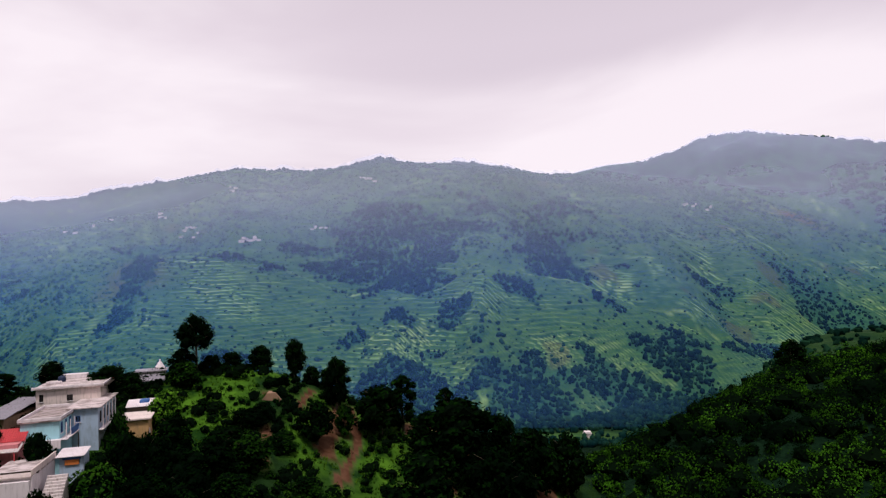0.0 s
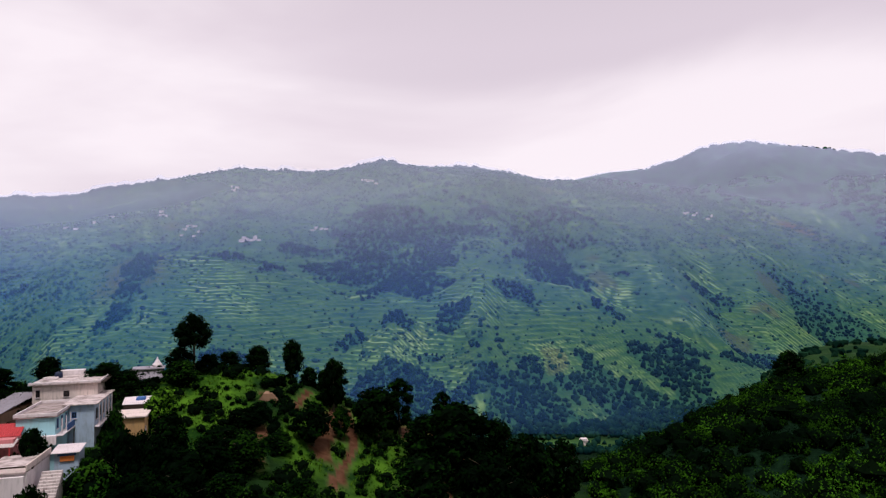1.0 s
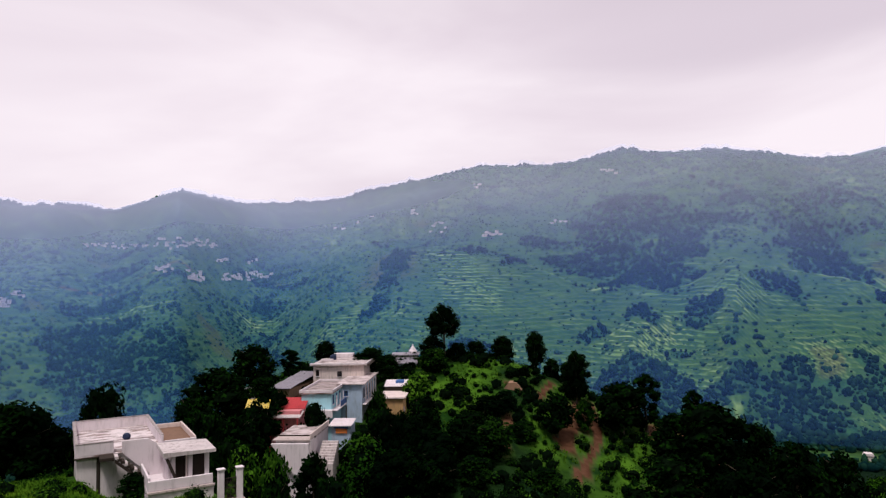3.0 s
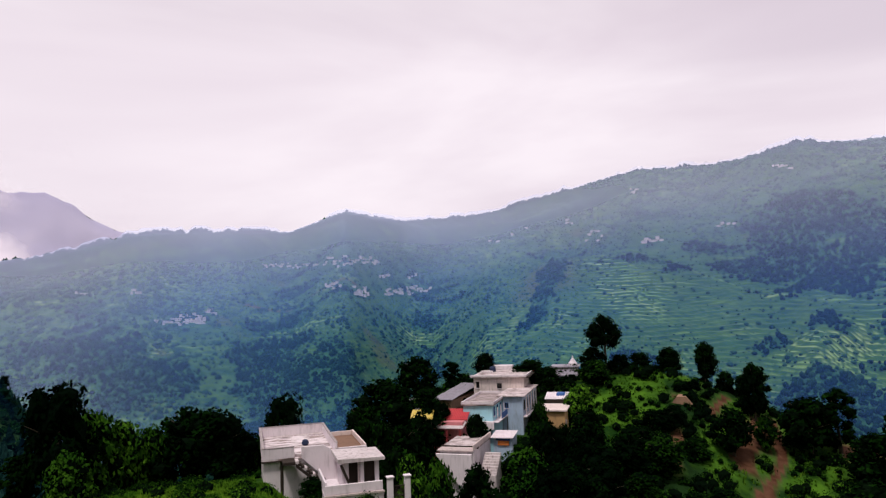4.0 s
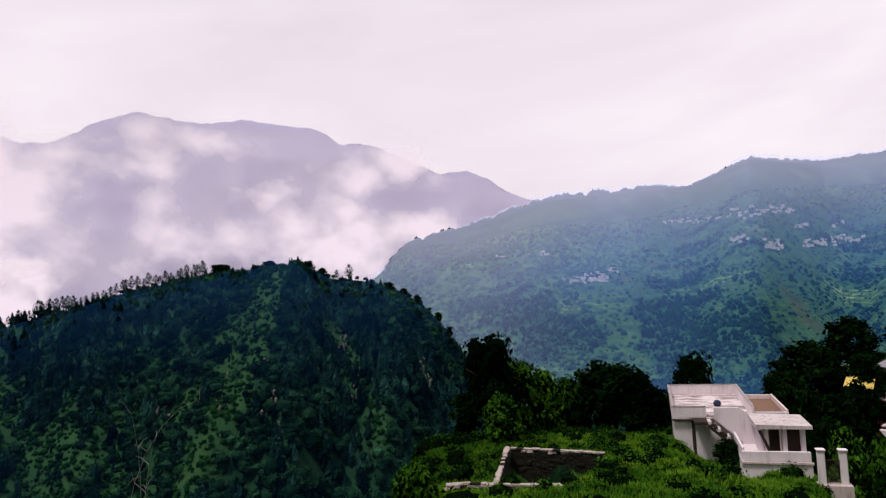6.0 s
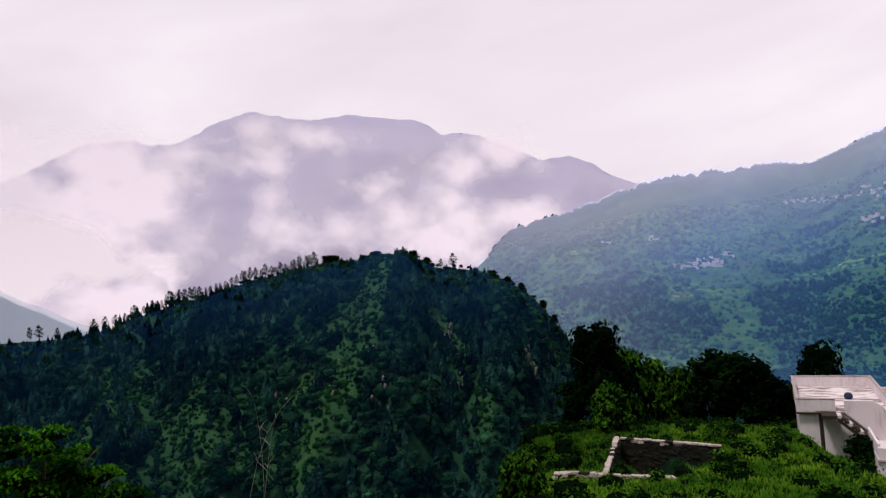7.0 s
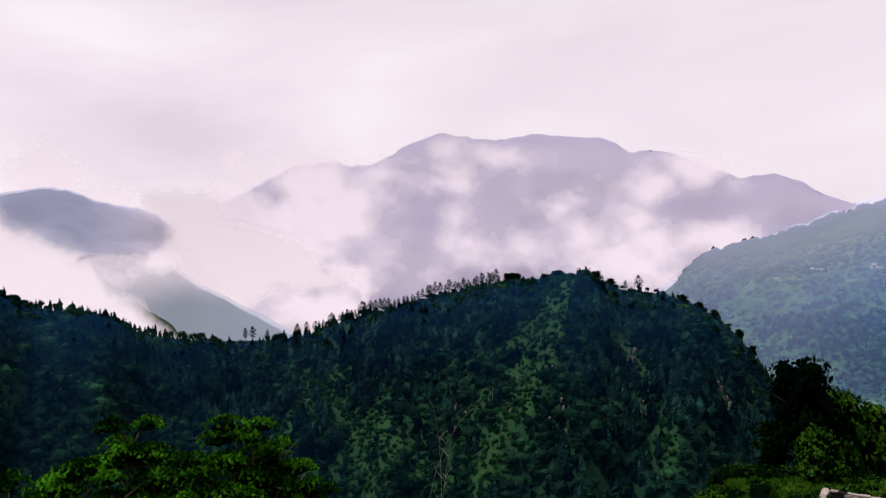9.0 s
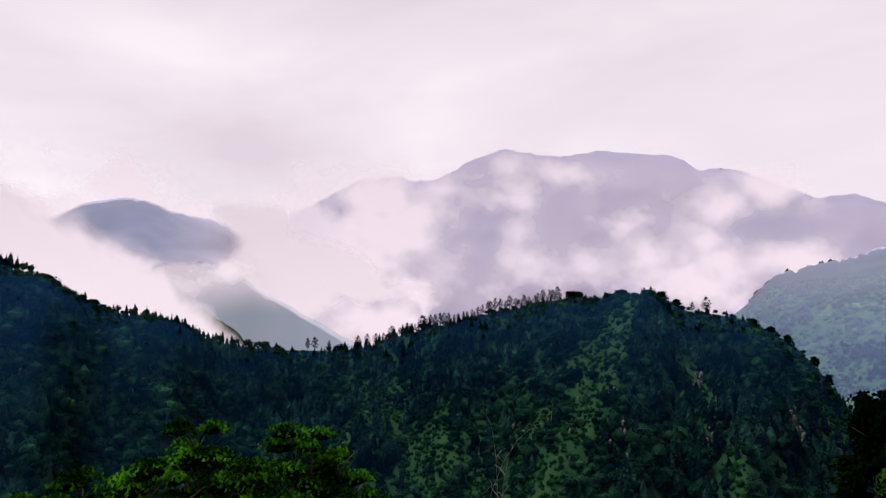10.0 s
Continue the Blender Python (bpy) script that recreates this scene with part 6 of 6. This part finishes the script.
    part("wall", box_bm(0.1, 3.2, 0.3, 3.4, -28, -20.9), MAT_BLUEGREY, h)
    part("tin_roof", tin_bm(-0.3, 3.4, -0.3, 3.8, -20.75, -20.3), MAT_WHITE, h)
    part("counter_cloth", box_bm(0.8, 2.6, 0.1, 0.28, -22.0, -21.3), MAT_ORANGE, h, "orange cloth over the counter")
    part("shutter", box_bm(0.5, 2.8, 0.22, 0.294, -21.28, -20.95, 0.01), MAT_BLUE, h)
    # long tin sheds on the far side
    h = base_at("long_shed", -72.0, 104.0, 8, "long mud-walled shed under rusty grey tin sheets")
    part("wall", box_bm(0.2, 3.4, 0.3, 13, -22, -17.2), MAT_MUD, h)
    for k in range(3):
        part("tin_sheet", tin_bm(-0.3, 3.8, -0.3 + k * 4.5, 4.35 + k * 4.5, -17.0 + k * 0.45, -16.4 + k * 0.45), MAT_TIN, h)
    h = base_at("low_shed", -77.5, 99.5, 14, "low dark shed with a torn tin roof")
    part("wall", box_bm(0, 4, 0, 8, -23, -18.6), MAT_MUD, h)
    part("tin_sheet", tin_bm(-0.3, 4.4, -0.3, 8.4, -18.4, -17.6), MAT_TIN, h)
    h = base_at("yellow_shelter", -65.2, 87.2, 30, "cart shelter under a yellow and white sheet")
    part("sheet_roof", tin_bm(0, 3.6, 0, 4.2, -17.6, -16.8, 0.6, 0.08), MAT_YELLOW, h)
    for x, y in ((0.15, 0.15), (3.4, 0.15), (0.15, 4.0), (3.4, 4.0)):
        part("post", box_bm(x - 0.05, x + 0.05, y - 0.05, y + 0.05, -28, -17.4, 0), MAT_WOOD_SHADE, h)
    # hut among the plots
    h = base_at("field_hut", -35.0, 128.5, 8, "small mud hut with a thatched roof among the plots")
    part("wall", box_bm(0, 3.0, 0, 2.6, -22, -19.4), MAT_OCHRE, h)
    part("roof", prism_bm([(-0.4, -19.5), (3.4, -19.5), (2.3, -18.1), (0.7, -18.1)], -0.4, 3.0), MAT_MUD, h, "rounded brown thatch")
    part("doorway", box_bm(1.1, 1.8, -0.02, 0.06, -21.4, -19.9, 0), MAT_WOOD_SHADE, h)
    # terrace wall with a white broken stair beside the village
    w = base_at("white_retaining_wall", -47.5, 105.5, 20, "broken white retaining wall at the edge of the village", "wall")
    rnd = random.Random(4)
    for k in range(9):
        part("wall_block", box_bm(rnd.uniform(-0.1, 0.2), rnd.uniform(0.6, 1.1), 0, 0.5, -24.0 + 0.5 * k, -23.52 + 0.5 * k, 0.06), MAT_WHITE, w)
    # lamp post in the lane
    pole = base_at("street_pole", -54.0, 99.0, 0, "thin dark pole in the village lane", "pole")
    part("shaft", lathe_bm([(0.09, 0), (0.06, 6.5), (0.0, 6.5)], 8, (0, 0, -25.0)), MAT_WOOD_SHADE, pole)


def reach(b, elev):
    """Distance at which the slope opposite rises to an angle of elevation."""
    d = np.arange(700.0, 1590, 2.5)
    x, y = spot(b, d)
    over = land(x, y)[0] > d * math.tan(radians(elev))
    return float(d[int(np.argmax(over))])


def build_far_villages():
    """Small white houses scattered over the hillside opposite."""
    rnd = random.Random(12)
    protos = []
    for w, d, s, gable in ((13, 7, 1, False), (8, 7, 2, False), (15, 6, 1, True)):
        h = tagged(new("hill_house", None), "small whitewashed house on the far hillside", "house", "houses on the far hillside")
        top = 3.2 * s
        part("wall", box_bm(-w / 2, w / 2, -d / 2, d / 2, -3, top, 0), MAT_FAR_WALL, h)
        if gable:
            part("roof", prism_bm([(-w / 2 - 0.5, top + 0.01), (w / 2 + 0.5, top + 0.01), (w / 2 - 1, top + 1.8), (-w / 2 + 1, top + 1.8)], -d / 2 - 0.5, d / 2 + 0.5), MAT_FAR_ROOF, h)
        else:
            part("roof", box_bm(-w / 2 - 0.5, w / 2 + 0.5, -d / 2 - 0.5, d / 2 + 0.5, top, top + 0.5, 0), MAT_FAR_ROOF, h)
        for lev in range(s):
            for k in range(3):
                x = -w / 2 + w * (k + 0.5) / 3
                tall = k == 1 and lev == 0
                part("door" if tall else "window", box_bm(x - 0.5, x + 0.5, -d / 2 - 0.04, -d / 2 + 0.1, lev * 3.2 + (0.1 if tall else 1), lev * 3.2 + 2.2, 0), MAT_GLASS, h)
        protos.append([h, False])
    # rows of houses along the slope: from bearing, to bearing, angle of elevation, its spread, how many
    rows = [(48.6, 44.0, 3.85, 0.12, 12), (43.6, 39.0, 4.05, 0.25, 20), (41.2, 40.0, 1.35, 0.35, 9), (38.6, 34.6, 1.4, 0.22, 26), (43.6, 42.2, 2.05, 0.12, 6), (39.0, 38.2, 2.75, 0.12, 4),
            (36.6, 35.8, 2.7, 0.2, 3), (55.2, 53.2, -0.35, 0.22, 16), (56.8, 55.2, -0.5, 0.1, 5), (53.2, 52.4, 0.2, 0.1, 3), (58.8, 57.8, 2.0, 0.1, 2), (62.5, 61.5, 2.0, 0.1, 2),
            (23.0, 22.4, 6.7, 0.1, 3), (21.3, 20.0, 5.4, 0.25, 6), (16.8, 15.2, 4.75, 0.1, 5), (11.0, 9.8, 5.55, 0.08, 3), (6.9, 5.4, 9.7, 0.2, 4), (17.6, 17.0, 8.9, 0.1, 2),
            (-21.8, -22.9, 7.3, 0.3, 6), (-20.0, -21.2, 6.0, 0.1, 3), (-21.7, -22.3, 5.7, 0.1, 2), (33.0, 26.0, 6.0, 0.8, 5)]
    n = 0
    for b0, b1, elev, spread, count in rows:
        count = int(count * 1.5)
        for k in range(count):
            bb = b0 + (b1 - b0) * (k + rnd.uniform(0.1, 0.9)) / count
            rr = reach(bb, elev + 1.6 * rnd.uniform(-spread, spread))
            x, y = spot(bb, rr)
            slot = protos[n % 3]
            s = rnd.uniform(0.34, 0.6)
            m = pose(x, y, ground_z(bb, rr) + 0.6, 0, 0, bb + rnd.uniform(-25, 25)) @ Matrix.Diagonal((s, s, s, 1))
            if not slot[1]:
                slot[0].matrix_basis = m @ Matrix.Diagonal((1, 1, 1, 1))
                slot[1] = True
            else:
                copy_thing(slot[0], m @ Matrix.Diagonal((*(1 / v for v in slot[0].scale), 1)))
            n += 1
    # a single white hut at the valley bottom
    h = base_at("valley_hut", *spot(-11.5, 555), -10, "single white hut by the fields at the valley bottom")
    z = ground_z(-11.5, 555)
    part("wall", box_bm(-3, 3, -2.5, 2.5, z - 2, z + 3.4), MAT_FAR_WALL, h)
    part("roof", prism_bm([(-3.5, z + 3.4), (3.5, z + 3.4), (2.4, z + 5), (-2.4, z + 5)], -3, 3), MAT_FAR_ROOF, h)


build_white_house()
build_village()
build_far_villages()

# ---- close things: spray-leaved trees, dry branches, the ruin ----
def spray_tree(seed):
    """A tree of flat tiers, each a fan of twigs with drooping leaflets."""
    rnd = np.random.default_rng(seed)
    h, w = 9.0, 6.0
    wood, pos, nor, inner = wood_of(h, w, rnd, 7, 0.17, 0.35), [], [], []
    for k in range(46):
        u = (k + 0.5) / 46
        lev = h * (0.35 + 0.62 * u) + rnd.normal() * 0.25
        reach = w * 0.5 * math.cos(u * 1.25) * math.sqrt(rnd.uniform(0.05, 1))
        a = k * 2.399
        c = np.array([math.cos(a) * reach, math.sin(a) * reach, lev])
        rad = rnd.uniform(0.55, 1.0)
        inner.append([*c, rad])
        wood.append(tube([c * np.array([0.15, 0.15, 1]) - [0, 0, 0.6], c * np.array([0.6, 0.6, 1]) - [0, 0, 0.2], c], [0.035, 0.025, 0.012], 4))
        for q in range(15):
            t = q * 0.419 + rnd.uniform(-0.1, 0.1)
            out = np.array([math.cos(t), math.sin(t), 0])
            n = 14
            s = np.linspace(0.15, 1, n)[:, None] * rad * rnd.uniform(0.75, 1.1)
            line = c + out * s + np.array([0, 0, 1]) * (0.12 - 0.34 * (s / rad) ** 2) + rnd.normal(size=(n, 3)) * 0.035
            pos.append(line)
            nor.append(unit(np.array([0, 0, 1.0]) + 0.35 * out * s + 0.35 * rnd.normal(size=(n, 3))))
    base = tagged(new("spray_leaved_tree", None), "leafy tree with flat tiers of fresh green leaflets", "tree", "trees close below")
    part("trunk", join_mesh("trunk", wood, True), MAT_BARK, base)
    inner = np.array(inner)
    # dark lumps under each tier put the shade there into colour
    shade = lumps(inner[:, :3] - [0, 0, 0.22], inner[:, 3] * 0.6, rnd, 0.25, 0.2)
    crown = part("crown", join_mesh("crown", [leaves_on(np.concatenate(pos), np.concatenate(nor), 0.14, rnd, 0.6), (*shade, 1)]), MAT_SPRAY, base)
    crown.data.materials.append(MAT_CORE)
    return base


def build_close_trees():
    rnd = random.Random(5)
    protos = [spray_tree(3), spray_tree(8)]
    used = [False, False]
    for k, (b, r, top, s) in enumerate([(116, 20, -2.9, 0.85), (108.4, 20, -3.0, 0.8), (123.8, 21, -4.2, 0.9), (112.4, 19, -3.7, 0.75), (104.8, 20.5, -3.9, 0.8), (119.6, 18.5, -3.5, 0.8), (128.5, 23, -5.0, 0.9), (110.2, 17, -3.8, 0.75), (103.0, 20, -4.8, 0.7)]):
        x, y = spot(b, r)
        z = top - 9.0 * s
        m = Matrix.LocRotScale((x, y, z), Euler((0, 0, rnd.uniform(0, 6.28))), (s, s, s))
        i = k % 2
        if not used[i]:
            protos[i].matrix_basis, used[i] = m, True
        else:
            copy_thing(protos[i], m @ Matrix.Diagonal(tuple(1 / v for v in protos[i].scale)).to_4x4())
    # dry arching branches
    rnd = np.random.default_rng(21)
    base = tagged(new("dry_shrub", None), "bare arching shrub branches with pale dry twigs", "shrub")
    x0, y0 = spot(93.5, 16)
    base.matrix_basis = pose(x0, y0, -8.6)
    twigs = []
    for b, r, z in ((92.3, 15.5, -2.3), (87.3, 15.2, -2.15), (90.5, 15.8, -2.9)):
        x, y = spot(b, r)
        end = np.array([x - x0, y - y0, z + 8.6])
        side = rnd.normal(size=3) * 0.25
        ts = np.linspace(0, 1, 10)
        line = np.array([end * np.array([t ** 1.8, t ** 1.8, 1 - (1 - t) ** 1.7]) + side * math.sin(math.pi * t) for t in ts])
        part("branch", join_mesh("branch", [tube(line, 0.0075 * (1 - 0.75 * ts), 5)], True), MAT_DRY, base)
        for q in range(4):
            i = int(rnd.integers(4, 10))
            d = unit(rnd.normal(size=3) + np.array([0, 0, 0.3])) * rnd.uniform(0.25, 0.7)
            twigs.append(tube([line[i], line[i] + d * 0.5 + [0, 0, 0.05], line[i] + d], [0.006, 0.004, 0.002], 4))
    tagged(part("twigs", join_mesh("twigs", twigs, True), MAT_DRY, base), kind="stuff")


MAT_DRY = plaster("dry_twig", (0.26, 0.25, 0.21), (0.12, 0.11, 0.09))


def stone_mesh(seed):
    rnd = np.random.default_rng(seed)
    bm = box_bm(-0.5, 0.5, -0.5, 0.5, -0.5, 0.5, 0)
    bmesh.ops.bevel(bm, geom=bm.edges[:], offset=0.12, segments=1, affect="EDGES")
    for v in bm.verts:
        v.co += Vector(rnd.normal(size=3) * 0.05)
    me = bpy.data.meshes.new("stone")
    bm.to_mesh(me)
    bm.free()
    return me


def build_ruin():
    """Dry-stone walls of a roofless ruin: near-black stones for the shaded faces, pale cap stones for the lit tops."""
    rnd = random.Random(9)
    dark, pale = [stone_mesh(k) for k in range(4)], [stone_mesh(k + 10) for k in range(4)]
    for me in dark:
        me.materials.append(MAT_STONE_DARK)
    for me in pale:
        me.materials.append(MAT_STONE_PALE)
    walls = [((-47.2, 25.0), (-41.9, 29.9), -13.1, 1.9, "back"), ((-47.0, 24.6), (-38.4, 19.0), -12.9, 1.2, "side"), ((-38.7, 15.9), (-34.4, 21.4), -12.2, 1.2, "front"), ((-41.7, 30.1), (-39.2, 27.6), -13.4, 1.3, "short"), ((-41.2, 31.4), (-38.2, 35.6), -14.1, 0.9, "far")]
    for (ax, ay), (bx, by), top, tall, _ in walls:
        w = tagged(new("stone_wall", None), "broken dry-stone wall of a roofless ruin with pale cap stones", "wall", "ruin walls")
        w.matrix_basis = pose(ax, ay, 0, 0, 0, math.degrees(math.atan2(by - ay, bx - ax)))
        length = math.hypot(bx - ax, by - ay)
        core = box_bm(0, length, -0.17, 0.17, top - tall - 1.2, top - 0.3, 0.05)
        part("rubble_core", core, MAT_STONE_DARK, w)
        course, z = 0, top
        while z > top - tall:
            hh = rnd.uniform(0.13, 0.2) if course else 0.13
            x = rnd.uniform(-0.1, 0.1)
            while x < length:
                ll = rnd.uniform(0.3, 0.75)
                gap = course == 0 and rnd.random() < 0.12
                if not gap:
                    ob = new("stone", rnd.choice(pale if (course == 0 and rnd.random() < 0.92) or (course == 1 and rnd.random() < 0.2) else dark))
                    ob.parent = w
                    ob.matrix_basis = Matrix.LocRotScale((x + ll / 2, rnd.uniform(-0.04, 0.04), z - hh / 2 + rnd.uniform(-0.03, 0.03)), Euler((rnd.uniform(-0.08, 0.08), rnd.uniform(-0.07, 0.07), rnd.uniform(-0.12, 0.12))), (ll, rnd.uniform(0.28, 0.44), hh))
                x += ll * 0.97
            z -= hh * 0.98
            course += 1
    # two pale gate stones on the near wall
    for b, r, top, label in ((67.2, 41.2, -12.1, "pale upright stone at the corner of the ruin"), (58.6, 40.3, -12.1, "whitened stone pier at the end of the near wall")):
        x, y = spot(b, r)
        g = tagged(new("stone_pier", None), label, "stone pier", "ruin piers")
        g.matrix_basis = pose(x, y, top - 0.8, 0, 0, b)
        for k in range(4):
            ob = new("stone", pale[k])
            ob.parent = g
            ob.matrix_basis = Matrix.LocRotScale((rnd.uniform(-0.06, 0.06), 0, 0.22 * k), Euler((0, 0, rnd.uniform(-0.3, 0.3))), (rnd.uniform(0.7, 0.95), 0.6, 0.24))


plant("round", 45.0, 60.2, 2.6, 2.4, "trees on the slope edge", 0.2, "black-green bush under the outside stair")
build_close_trees()
build_ruin()
